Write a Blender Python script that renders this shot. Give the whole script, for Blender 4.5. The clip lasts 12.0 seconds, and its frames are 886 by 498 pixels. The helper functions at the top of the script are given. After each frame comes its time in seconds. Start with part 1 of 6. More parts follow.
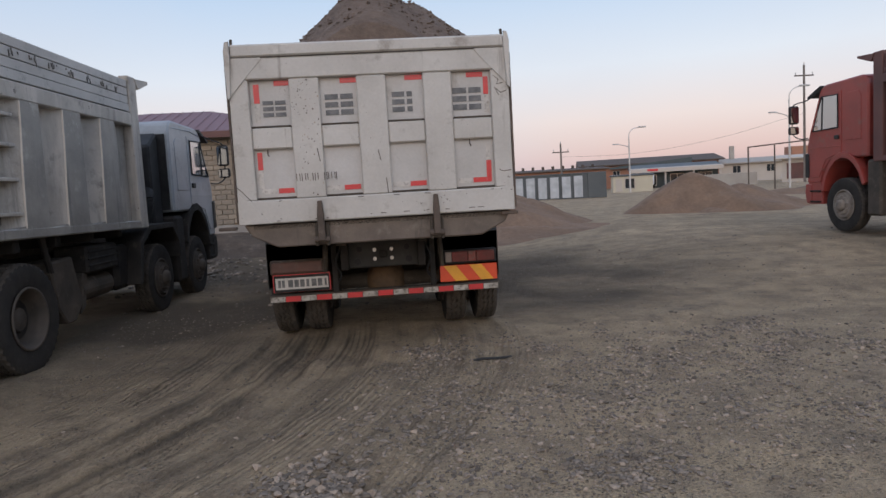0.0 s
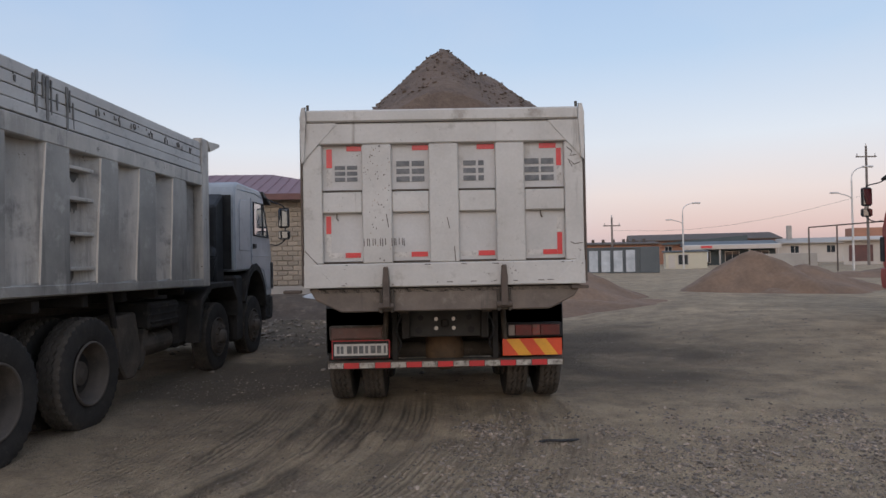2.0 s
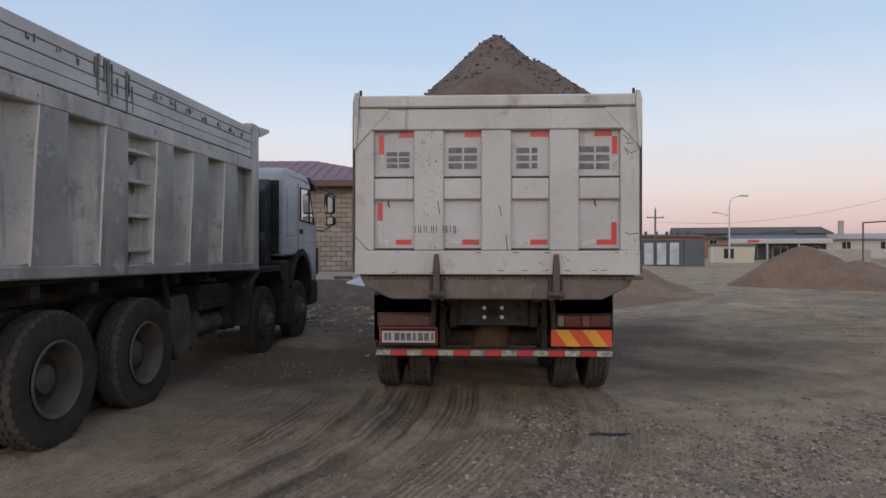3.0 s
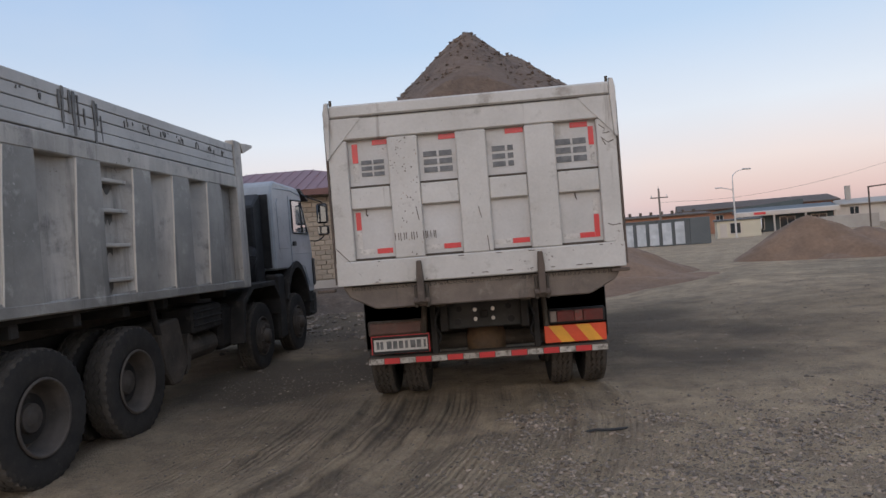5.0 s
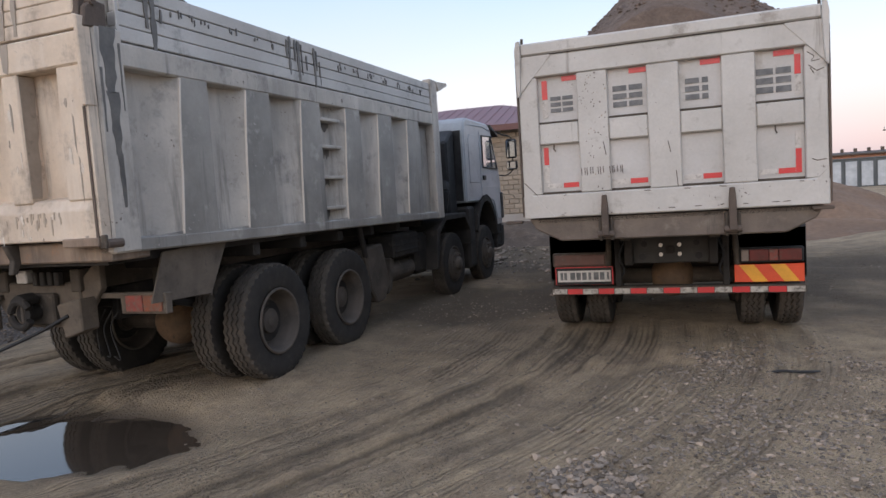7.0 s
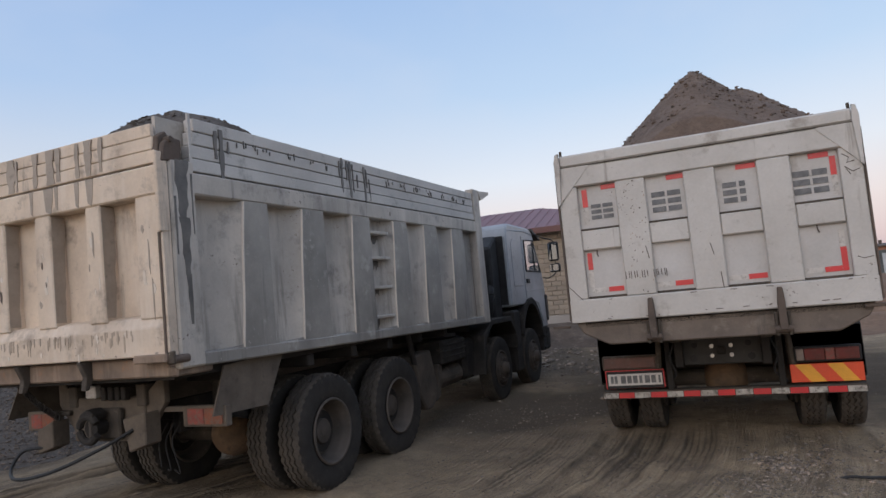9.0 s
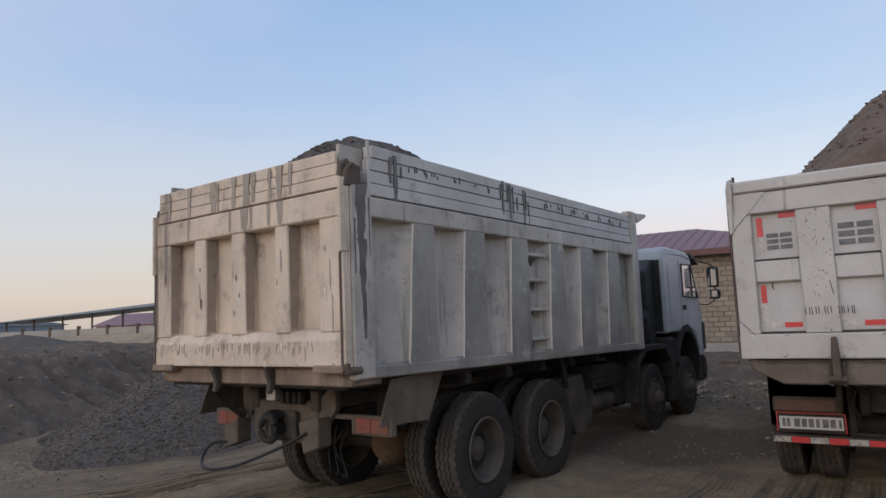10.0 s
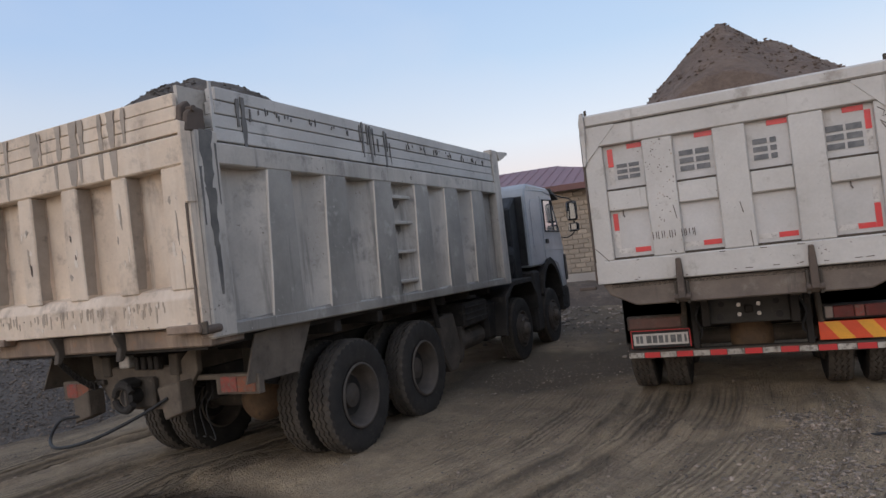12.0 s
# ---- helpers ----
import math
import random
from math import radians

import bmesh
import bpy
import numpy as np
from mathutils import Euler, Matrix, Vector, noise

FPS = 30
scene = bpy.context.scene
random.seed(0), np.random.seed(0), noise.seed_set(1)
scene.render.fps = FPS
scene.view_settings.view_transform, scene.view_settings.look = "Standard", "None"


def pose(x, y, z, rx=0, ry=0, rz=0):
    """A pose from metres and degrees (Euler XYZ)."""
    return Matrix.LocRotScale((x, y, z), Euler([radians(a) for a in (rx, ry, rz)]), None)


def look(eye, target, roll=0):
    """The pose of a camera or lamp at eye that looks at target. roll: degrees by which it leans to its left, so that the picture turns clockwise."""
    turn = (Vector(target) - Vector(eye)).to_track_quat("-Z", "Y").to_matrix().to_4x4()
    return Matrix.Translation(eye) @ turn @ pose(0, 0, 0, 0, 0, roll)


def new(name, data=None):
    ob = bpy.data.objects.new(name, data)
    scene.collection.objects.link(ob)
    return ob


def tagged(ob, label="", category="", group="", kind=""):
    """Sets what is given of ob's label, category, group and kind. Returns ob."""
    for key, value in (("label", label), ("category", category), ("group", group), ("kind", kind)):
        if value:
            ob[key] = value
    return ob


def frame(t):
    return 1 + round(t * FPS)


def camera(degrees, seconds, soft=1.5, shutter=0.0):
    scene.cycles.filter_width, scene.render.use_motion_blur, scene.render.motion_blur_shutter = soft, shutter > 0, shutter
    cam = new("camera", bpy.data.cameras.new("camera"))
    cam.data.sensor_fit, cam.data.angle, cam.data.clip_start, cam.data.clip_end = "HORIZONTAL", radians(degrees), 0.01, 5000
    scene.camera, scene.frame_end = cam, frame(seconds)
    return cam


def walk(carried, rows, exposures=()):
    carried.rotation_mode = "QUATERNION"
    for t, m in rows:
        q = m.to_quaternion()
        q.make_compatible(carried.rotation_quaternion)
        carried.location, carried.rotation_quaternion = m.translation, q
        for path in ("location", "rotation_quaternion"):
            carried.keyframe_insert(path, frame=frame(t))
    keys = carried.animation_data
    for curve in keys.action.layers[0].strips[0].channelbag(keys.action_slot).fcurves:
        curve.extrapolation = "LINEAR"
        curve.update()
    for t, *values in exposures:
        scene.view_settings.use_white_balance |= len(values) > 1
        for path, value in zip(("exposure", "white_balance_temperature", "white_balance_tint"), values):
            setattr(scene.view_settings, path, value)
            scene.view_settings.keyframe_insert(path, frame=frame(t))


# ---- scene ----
cam = camera(66.6, 12.0)
PATH = [
    (0, (0.109, -6.263, 1.591), (0.256, -4.276, 1.412), -3.3),
    (0.5, (0.094, -6.296, 1.579), (0.237, -4.312, 1.366), -3.4),
    (1, (0.074, -6.258, 1.584), (0.174, -4.273, 1.36), -2.9),
    (1.5, (0.035, -6.201, 1.581), (0.106, -4.217, 1.338), -2.5),
    (2, (-0.078, -6.087, 1.612), (-0.057, -4.088, 1.639), -1.1),
    (2.5, (-0.16, -6.045, 1.615), (-0.158, -4.045, 1.646), 0.7),
    (3, (-0.192, -6.036, 1.605), (-0.285, -4.039, 1.6), 0.0),
    (3.2, (-0.174, -6.017, 1.614), (-0.243, -4.018, 1.584), -0.7),
    (4.8, (0.062, -5.926, 1.675), (-0.058, -3.93, 1.725), -3.8),
    (5, (0.04, -5.937, 1.672), (-0.078, -3.941, 1.657), -4.5),
    (5.5, (-0.03, -5.985, 1.646), (-0.125, -3.99, 1.542), -5.1),
    (6, (-0.052, -6.096, 1.648), (-0.277, -4.109, 1.67), -3.6),
    (6.5, (0.028, -6.188, 1.684), (-0.599, -4.292, 1.586), -4.9),
    (7, (0.103, -6.258, 1.655), (-0.562, -4.379, 1.49), -3.8),
    (8.8, (0.151, -6.357, 1.686), (-0.425, -4.445, 1.804), -4.4),
    (9, (0.118, -6.43, 1.715), (-0.641, -4.585, 1.86), -5.4),
    (9.5, (0.062, -6.53, 1.743), (-0.803, -4.732, 1.88), -1.9),
    (10, (-0.004, -6.587, 1.806), (-1.121, -4.941, 2.02), -2.4),
    (10.5, (-0.035, -6.562, 1.809), (-1.203, -4.956, 2.05), -5.6),
    (11, (-0.081, -6.489, 1.805), (-1.179, -4.825, 1.96), -4.8),
    (11.5, (-0.043, -6.449, 1.779), (-1.016, -4.702, 1.836), -5.8),
    (12, (-0.003, -6.442, 1.773), (-0.807, -4.611, 1.802), -6.5),
]
walk(cam, [(t, look(eye, target, roll)) for t, eye, target, roll in PATH],
     [(t, stops, 6150, 10) for t, stops in ((0, 0.0), (1, 0.02), (1.5, 0.04), (2, -0.04), (3, -0.06), (4.8, 0.0), (5.5, 0.04), (6, -0.04), (6.5, 0.1), (7.2, 0.42), (8.8, 0.04),
                                            (9.5, 0.04), (10, -0.02), (10.5, -0.13), (11, -0.23), (11.5, -0.06), (12, 0.06))])

# ---- world and light: clear dusk sky, the sun already down behind the camera ----
def node(nt, kind, **vals):
    n = nt.nodes.new(kind)
    for k, v in vals.items():
        n.inputs[k.replace("_", " ")].default_value = v
    return n


def ramp(nt, fac, stops):
    r = nt.nodes.new("ShaderNodeValToRGB")
    while len(r.color_ramp.elements) < len(stops):
        r.color_ramp.elements.new(0.5)
    for e, (p, c) in zip(r.color_ramp.elements, stops):
        e.position, e.color = p, (*c, 1)
    nt.links.new(fac, r.inputs[0])
    return r.outputs[0]


def mix(nt, fac, a, b, mode="MIX"):
    m = nt.nodes.new("ShaderNodeMix")
    m.data_type, m.blend_type = "RGBA", mode
    for sock, v in ((m.inputs[0], fac), (m.inputs[6], a), (m.inputs[7], b)):
        if isinstance(v, bpy.types.NodeSocket):
            nt.links.new(v, sock)
        elif isinstance(v, (int, float)):
            sock.default_value = v
        else:
            sock.default_value = (*v, 1)
    return m.outputs[2]


def math_node(nt, op, a, b=0.0, clamp=False):
    m = nt.nodes.new("ShaderNodeMath")
    m.operation, m.use_clamp = op, clamp
    for sock, v in zip(m.inputs, (a, b)):
        if isinstance(v, bpy.types.NodeSocket):
            nt.links.new(v, sock)
        else:
            sock.default_value = v
    return m.outputs[0]


world = bpy.data.worlds.new("dusk")
scene.world = world
world.use_nodes = True
wt = world.node_tree
wt.nodes.clear()
sky = wt.nodes.new("ShaderNodeTexSky")
sky.sky_type, sky.sun_disc = "NISHITA", False
sky.sun_elevation, sky.sun_rotation = radians(1.5), radians(200)
coord = wt.nodes.new("ShaderNodeTexCoord")
sep = wt.nodes.new("ShaderNodeSeparateXYZ")
wt.links.new(coord.outputs["Generated"], sep.inputs[0])
dome = ramp(wt, sep.outputs[2], [
    (0.0, (0.60, 0.46, 0.45)), (0.03, (0.80, 0.595, 0.565)), (0.085, (0.90, 0.765, 0.745)), (0.16, (0.82, 0.845, 0.91)), (0.28, (0.55, 0.69, 0.88)),
    (0.48, (0.36, 0.52, 0.80)), (1.0, (0.50, 0.57, 0.74))])
pale_dome = ramp(wt, sep.outputs[2], [
    (0.0, (0.66, 0.56, 0.48)), (0.05, (0.78, 0.68, 0.58)), (0.13, (0.76, 0.74, 0.72)), (0.22, (0.66, 0.72, 0.82)), (0.32, (0.48, 0.62, 0.84)),
    (0.48, (0.35, 0.51, 0.80)), (1.0, (0.50, 0.57, 0.74))])
east = wt.nodes.new("ShaderNodeVectorMath")
east.operation = "DOT_PRODUCT"
east.inputs[1].default_value = Vector((0.60, 0.80, 0.0))
wt.links.new(coord.outputs["Generated"], east.inputs[0])
dome = mix(wt, ramp(wt, east.outputs["Value"], [(0.0, (0, 0, 0)), (0.6, (1, 1, 1))]), pale_dome, dome)
# afterglow in the west, over the horizon where the sun went down
west = wt.nodes.new("ShaderNodeVectorMath")
west.operation = "DOT_PRODUCT"
west.inputs[1].default_value = Vector((-0.30, -0.90, 0.32)).normalized()
wt.links.new(coord.outputs["Generated"], west.inputs[0])
glow = ramp(wt, west.outputs["Value"], [(0.05, (0, 0, 0)), (0.55, (0.66, 0.52, 0.42)), (1.0, (1.0, 0.84, 0.66))])
glow2 = mix(wt, 1.0, glow, (0.38, 0.38, 0.38), "MULTIPLY")
veil_map = wt.nodes.new("ShaderNodeMapping")
veil_map.inputs["Scale"].default_value, veil_map.inputs["Rotation"].default_value = (2.2, 0.8, 3.5), (0.3, 0.5, 0.2)
wt.links.new(coord.outputs["Generated"], veil_map.inputs[0])
veil = node(wt, "ShaderNodeTexNoise", Scale=1.4, Detail=5.0, Roughness=0.5)
wt.links.new(veil_map.outputs[0], veil.inputs["Vector"])
thin = ramp(wt, veil.outputs[0], [(0.42, (0, 0, 0)), (0.75, (0.42, 0.42, 0.42))])
dome = mix(wt, thin, dome, (0.72, 0.74, 0.82))
lit = mix(wt, 1.0, mix(wt, 0.05, dome, sky.outputs[0]), glow2, "ADD")
bg = node(wt, "ShaderNodeBackground", Strength=0.93)
out = wt.nodes.new("ShaderNodeOutputWorld")
wt.links.new(lit, bg.inputs[0])
wt.links.new(bg.outputs[0], out.inputs[0])

sun_data = bpy.data.lights.new("sun", "SUN")
sun_data.energy, sun_data.angle, sun_data.color = 0.55, radians(30), (1.0, 0.88, 0.78)
sun = new("sun", sun_data)
sun.matrix_world = look((-1, -12, 5.0), (0, 0, 0.5))


# ---- materials ----
def material(name, base, second=None, scale=3.0, rough=0.8, metal=0.0, bump=0.2, fine=60.0, dirt=None, dirt_amount=0.0,
             streak=None, streak_amount=0.5, streak_scale=4.0, vary=0.0, spec=0.5, grain_amount=0.3, chips=None, pale=None, island=0.0):
    """Paint, soil, rubber or stone: two scales of mottling, dirt in patches, vertical streaks, and fine relief."""
    m = bpy.data.materials.new(name)
    m.use_nodes = True
    nt = m.node_tree
    bsdf = nt.nodes["Principled BSDF"]
    tc = nt.nodes.new("ShaderNodeTexCoord")
    vec = tc.outputs["Object"]
    big = node(nt, "ShaderNodeTexNoise", Scale=scale, Detail=6.0, Roughness=0.6)
    small = node(nt, "ShaderNodeTexNoise", Scale=fine, Detail=4.0, Roughness=0.6)
    for n in (big, small):
        nt.links.new(vec, n.inputs["Vector"])
    second = second or tuple(c * 0.78 for c in base)
    fac = ramp(nt, big.outputs[0], [(0.35, (0, 0, 0)), (0.68, (1, 1, 1))])
    col = mix(nt, fac, base, second)
    grain = ramp(nt, small.outputs[0], [(0.25, (0.80, 0.80, 0.80)), (0.75, (1.14, 1.14, 1.14))])
    col = mix(nt, grain_amount, col, grain, "MULTIPLY")
    if dirt:
        d = node(nt, "ShaderNodeTexNoise", Scale=scale * 2.3, Detail=8.0, Roughness=0.7)
        nt.links.new(vec, d.inputs["Vector"])
        f = ramp(nt, d.outputs[0], [(0.62 - 0.3 * dirt_amount, (0, 0, 0)), (0.80 - 0.3 * dirt_amount, (1, 1, 1))])
        col = mix(nt, f, col, dirt)
    if streak:
        mp = nt.nodes.new("ShaderNodeMapping")
        mp.inputs["Scale"].default_value = (streak_scale, streak_scale, streak_scale * 0.09)
        nt.links.new(vec, mp.inputs[0])
        s = node(nt, "ShaderNodeTexNoise", Scale=1.0, Detail=5.0, Roughness=0.65)
        nt.links.new(mp.outputs[0], s.inputs["Vector"])
        f = ramp(nt, s.outputs[0], [(0.70 - 0.22 * streak_amount, (0, 0, 0)), (0.80 - 0.2 * streak_amount, (1, 1, 1))])
        col = mix(nt, f, col, streak)
    if pale:
        mp2 = nt.nodes.new("ShaderNodeMapping")
        mp2.inputs["Scale"].default_value, mp2.inputs["Location"].default_value = (3.4, 3.4, 0.45), (5.0, 3.0, 1.0)
        nt.links.new(vec, mp2.inputs[0])
        s2 = node(nt, "ShaderNodeTexNoise", Scale=1.3, Detail=6.0, Roughness=0.7)
        nt.links.new(mp2.outputs[0], s2.inputs["Vector"])
        col = mix(nt, ramp(nt, s2.outputs[0], [(0.50, (0, 0, 0)), (0.72, (0.75, 0.75, 0.75))]), col, pale)
    if chips:
        c1 = node(nt, "ShaderNodeTexNoise", Scale=26.0, Detail=5.0, Roughness=0.75)
        c2 = node(nt, "ShaderNodeTexNoise", Scale=1.7, Detail=3.0, Roughness=0.6)
        for n in (c1, c2):
            nt.links.new(vec, n.inputs["Vector"])
        both = math_node(nt, "ADD", c1.outputs[0], math_node(nt, "MULTIPLY", c2.outputs[0], 0.55))
        col = mix(nt, ramp(nt, both, [(0.985, (0, 0, 0)), (1.01, (1, 1, 1))]), col, chips)
    if island:
        isl = nt.nodes.new("ShaderNodeNewGeometry")
        col = mix(nt, 1.0, col, ramp(nt, isl.outputs["Random Per Island"], [(0.0, (1 - island,) * 3), (0.6, (1.0, 1.0, 1.0)), (1.0, (1 + 1.4 * island, 1 + 1.25 * island, 1 + 1.1 * island))]), "MULTIPLY")
    if vary:
        info = nt.nodes.new("ShaderNodeObjectInfo")
        shade = ramp(nt, info.outputs["Random"], [(0.0, (1 - vary,) * 3), (1.0, (1 + vary, 1 + vary * 0.9, 1 + vary * 0.75))])
        col = mix(nt, 1.0, col, shade, "MULTIPLY")
    nt.links.new(col, bsdf.inputs["Base Color"])
    bsdf.inputs["Roughness"].default_value, bsdf.inputs["Metallic"].default_value = rough, metal
    bsdf.inputs["Specular IOR Level"].default_value = spec
    if bump:
        b = node(nt, "ShaderNodeBump", Strength=bump, Distance=0.02)
        h = math_node(nt, "ADD", small.outputs[0], big.outputs[0])
        nt.links.new(h, b.inputs["Height"])
        nt.links.new(b.outputs[0], bsdf.inputs["Normal"])
    return m


WHITE = material("worn_white_paint", (0.56, 0.535, 0.50), (0.44, 0.415, 0.382), 1.3, 0.55, 0, 0.08, 40, (0.25, 0.215, 0.182), 0.18, (0.28, 0.25, 0.22), 0.34, 7, chips=(0.10, 0.075, 0.06))
MUDRUN = material("dried_mud_run", (0.44, 0.365, 0.292), (0.33, 0.275, 0.22), 7, 0.7, 0, 0.05, 60)
CREAM = material("weathered_cream_paint", (0.70, 0.580, 0.455), (0.50, 0.405, 0.313), 1.5, 0.6, 0, 0.12, 40, (0.25, 0.20, 0.158), 0.30, (0.19, 0.16, 0.135), 0.42, 5, chips=(0.10, 0.07, 0.05), pale=(0.70, 0.62, 0.53))
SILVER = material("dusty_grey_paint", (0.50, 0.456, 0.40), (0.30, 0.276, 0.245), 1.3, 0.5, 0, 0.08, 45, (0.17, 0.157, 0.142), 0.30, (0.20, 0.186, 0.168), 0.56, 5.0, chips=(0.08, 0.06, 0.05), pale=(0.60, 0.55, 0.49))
# Darker copy of the grey paint: shade put into rib faces, with soot streaks.
SHADEDGREY = material("shaded_sooty_grey_paint", (0.35, 0.325, 0.290), (0.20, 0.187, 0.169), 1.6, 0.45, 0, 0.08, 45, (0.50, 0.465, 0.42), 0.14, (0.16, 0.151, 0.139), 0.52, 5.0, chips=(0.46, 0.43, 0.39))
STAIN = material("dark_wet_stain", (0.085, 0.080, 0.075), (0.16, 0.147, 0.132), 6, 0.5, 0, 0.05, 60)
BOARD = material("grey_white_boards", (0.54, 0.52, 0.49), (0.43, 0.41, 0.385), 1.5, 0.6, 0, 0.1, 50, (0.20, 0.19, 0.18), 0.16, (0.22, 0.21, 0.20), 0.30, 3.6, chips=(0.06, 0.055, 0.05))
PANELGREY = material("panel_paint", (0.54, 0.52, 0.50), (0.44, 0.42, 0.395), 1.5, 0.55, 0, 0.06, 40, (0.30, 0.265, 0.23), 0.14, (0.34, 0.31, 0.28), 0.28, 6, chips=(0.12, 0.09, 0.07))
CABWHITE = material("dusty_blue_white_cab_paint", (0.36, 0.385, 0.41), (0.235, 0.255, 0.275), 1.5, 0.35, 0, 0.04, 40, (0.12, 0.118, 0.115), 0.18, (0.13, 0.13, 0.13), 0.32, 4)
REDCAB = material("faded_red_cab_paint", (0.36, 0.060, 0.046), (0.25, 0.052, 0.043), 1.5, 0.4, 0, 0.04, 40, (0.20, 0.11, 0.09), 0.16)
REDBODY = material("brown_red_body_paint", (0.15, 0.065, 0.055), (0.10, 0.05, 0.045), 1.5, 0.6, 0, 0.08, 40)
CHASSIS = material("dusty_black_steel", (0.022, 0.021, 0.020), (0.042, 0.037, 0.033), 4, 0.8, 0, 0.15, 50, (0.085, 0.073, 0.061), 0.13, spec=0.2)
DUSTY = material("mud_caked_steel", (0.10, 0.083, 0.067), (0.06, 0.052, 0.044), 4, 0.85, 0, 0.25, 45, (0.16, 0.135, 0.108), 0.18, spec=0.2)
CAKED = material("tan_dust_caked_frame", (0.16, 0.130, 0.101), (0.095, 0.079, 0.064), 4, 0.9, 0, 0.25, 45, (0.06, 0.052, 0.045), 0.16, (0.09, 0.076, 0.063), 0.3, 6, spec=0.2)
RUST = material("rusty_sill_steel", (0.115, 0.085, 0.066), (0.075, 0.058, 0.047), 3, 0.8, 0, 0.2, 40, (0.18, 0.15, 0.125), 0.18)
RUBBER = material("dusty_rubber", (0.030, 0.028, 0.026), (0.048, 0.043, 0.038), 5, 0.9, 0, 0.15, 50, (0.075, 0.065, 0.055), 0.14, spec=0.2)
TREAD = material("dust_caked_tread", (0.098, 0.083, 0.068), (0.058, 0.051, 0.044), 6, 0.95, 0, 0.2, 50, (0.04, 0.036, 0.033), 0.14, spec=0.2)
GATESTAIN = material("grey_soot_run", (0.29, 0.247, 0.203), (0.38, 0.322, 0.265), 5, 0.6, 0, 0.05, 60, (0.19, 0.165, 0.14), 0.2)
SILL = material("flaking_rusty_tan_sill", (0.27, 0.195, 0.14), (0.115, 0.09, 0.072), 2.2, 0.8, 0, 0.2, 40, (0.36, 0.17, 0.075), 0.16, (0.08, 0.068, 0.058), 0.36, 3, pale=(0.40, 0.31, 0.23))
# Colour of peeled flakes, and of the highlight painted on rib edges.
PEELEDLIT = material("pale_primer_and_lit_edge", (0.68, 0.61, 0.53), (0.60, 0.53, 0.45), 8, 0.7, 0, 0.1, 60)
RIM = material("dusty_rim_steel", (0.11, 0.092, 0.077), (0.07, 0.061, 0.053), 5, 0.8, 0.0, 0.12, 40, (0.16, 0.132, 0.108), 0.16, spec=0.2)
PLASTIC = material("black_plastic", (0.022, 0.022, 0.023), (0.04, 0.04, 0.04), 5, 0.5, 0, 0.05, 60, spec=0.2)
TAPERED = material("red_reflective_tape", (0.62, 0.038, 0.04), (0.52, 0.04, 0.042), 8, 0.35, 0, 0.02, 60, (0.3, 0.2, 0.18), 0.10)
TAPEWHITE = material("white_reflective_tape", (0.60, 0.57, 0.53), (0.44, 0.41, 0.38), 8, 0.45, 0, 0.02, 60, (0.17, 0.15, 0.13), 0.30)
YELLOW = material("yellow_reflective_stripe", (0.85, 0.40, 0.04), (0.75, 0.36, 0.04), 8, 0.35, 0, 0.02, 60)
ORANGE = material("orange_reflective_stripe", (0.75, 0.09, 0.03), (0.68, 0.08, 0.03), 8, 0.35, 0, 0.02, 60)
LETTER = material("faded_dark_stencil", (0.10, 0.103, 0.107), (0.19, 0.19, 0.19), 14, 0.6, 0, 0.02, 60)
PLATE = material("number_plate_white", (0.62, 0.60, 0.56), (0.52, 0.50, 0.47), 8, 0.4, 0, 0.02, 60)
LAMPRED = material("red_lamp_lens", (0.17, 0.022, 0.018), (0.11, 0.022, 0.018), 8, 0.3, 0, 0.03, 60, (0.12, 0.07, 0.055), 0.25)
LAMPCLEAR = material("dusty_clear_lens", (0.30, 0.25, 0.22), (0.2, 0.16, 0.14), 8, 0.3, 0, 0.03, 60)
LAMPBROWN = material("dull_brown_lamp_lens", (0.15, 0.062, 0.045), (0.10, 0.05, 0.04), 6, 0.5, 0, 0.03, 60, (0.13, 0.09, 0.07), 0.25)
LENSRED = material("dusty_red_lens", (0.30, 0.06, 0.042), (0.19, 0.05, 0.038), 14, 0.5, 0, 0.03, 60, (0.15, 0.105, 0.083), 0.5)
LAMPAMBER = material("amber_lamp_lens", (0.26, 0.075, 0.035), (0.17, 0.062, 0.033), 14, 0.5, 0, 0.03, 60, (0.14, 0.095, 0.075), 0.5)
BOLT = material("bright_bolt_steel", (0.6, 0.58, 0.55), None, 8, 0.35, 0.8, 0.02, 60)
SILLBROWN = material("dusty_brown_sill_steel", (0.185, 0.150, 0.122), (0.115, 0.092, 0.076), 3, 0.8, 0, 0.2, 40, (0.24, 0.205, 0.172), 0.2, (0.09, 0.074, 0.062), 0.3, 5)
AXLERUST = material("orange_rusty_axle_casing", (0.24, 0.15, 0.085), (0.13, 0.09, 0.06), 5, 0.85, 0, 0.25, 40, (0.08, 0.063, 0.05), 0.25)
SAND = material("brown_sand_load", (0.165, 0.119, 0.090), (0.11, 0.081, 0.064), 2.6, 0.95, 0, 1.0, 22, (0.21, 0.16, 0.125), 0.2, grain_amount=1.0)
GRAVELDARK = material("dark_grey_gravel", (0.070, 0.060, 0.052), (0.115, 0.098, 0.083), 9, 0.95, 0, 1.0, 30, (0.17, 0.145, 0.120), 0.14, grain_amount=1.0)
GRAVELSTONE = material("broken_gravel_stones", (0.105, 0.084, 0.067), (0.15, 0.12, 0.096), 9, 0.9, 0, 0.3, 40, grain_amount=1.0, island=0.5)
STONE = material("grey_stones", (0.205, 0.166, 0.130), (0.27, 0.222, 0.178), 9, 0.9, 0, 0.3, 40, (0.125, 0.102, 0.082), 0.2, grain_amount=1.0, island=0.55)
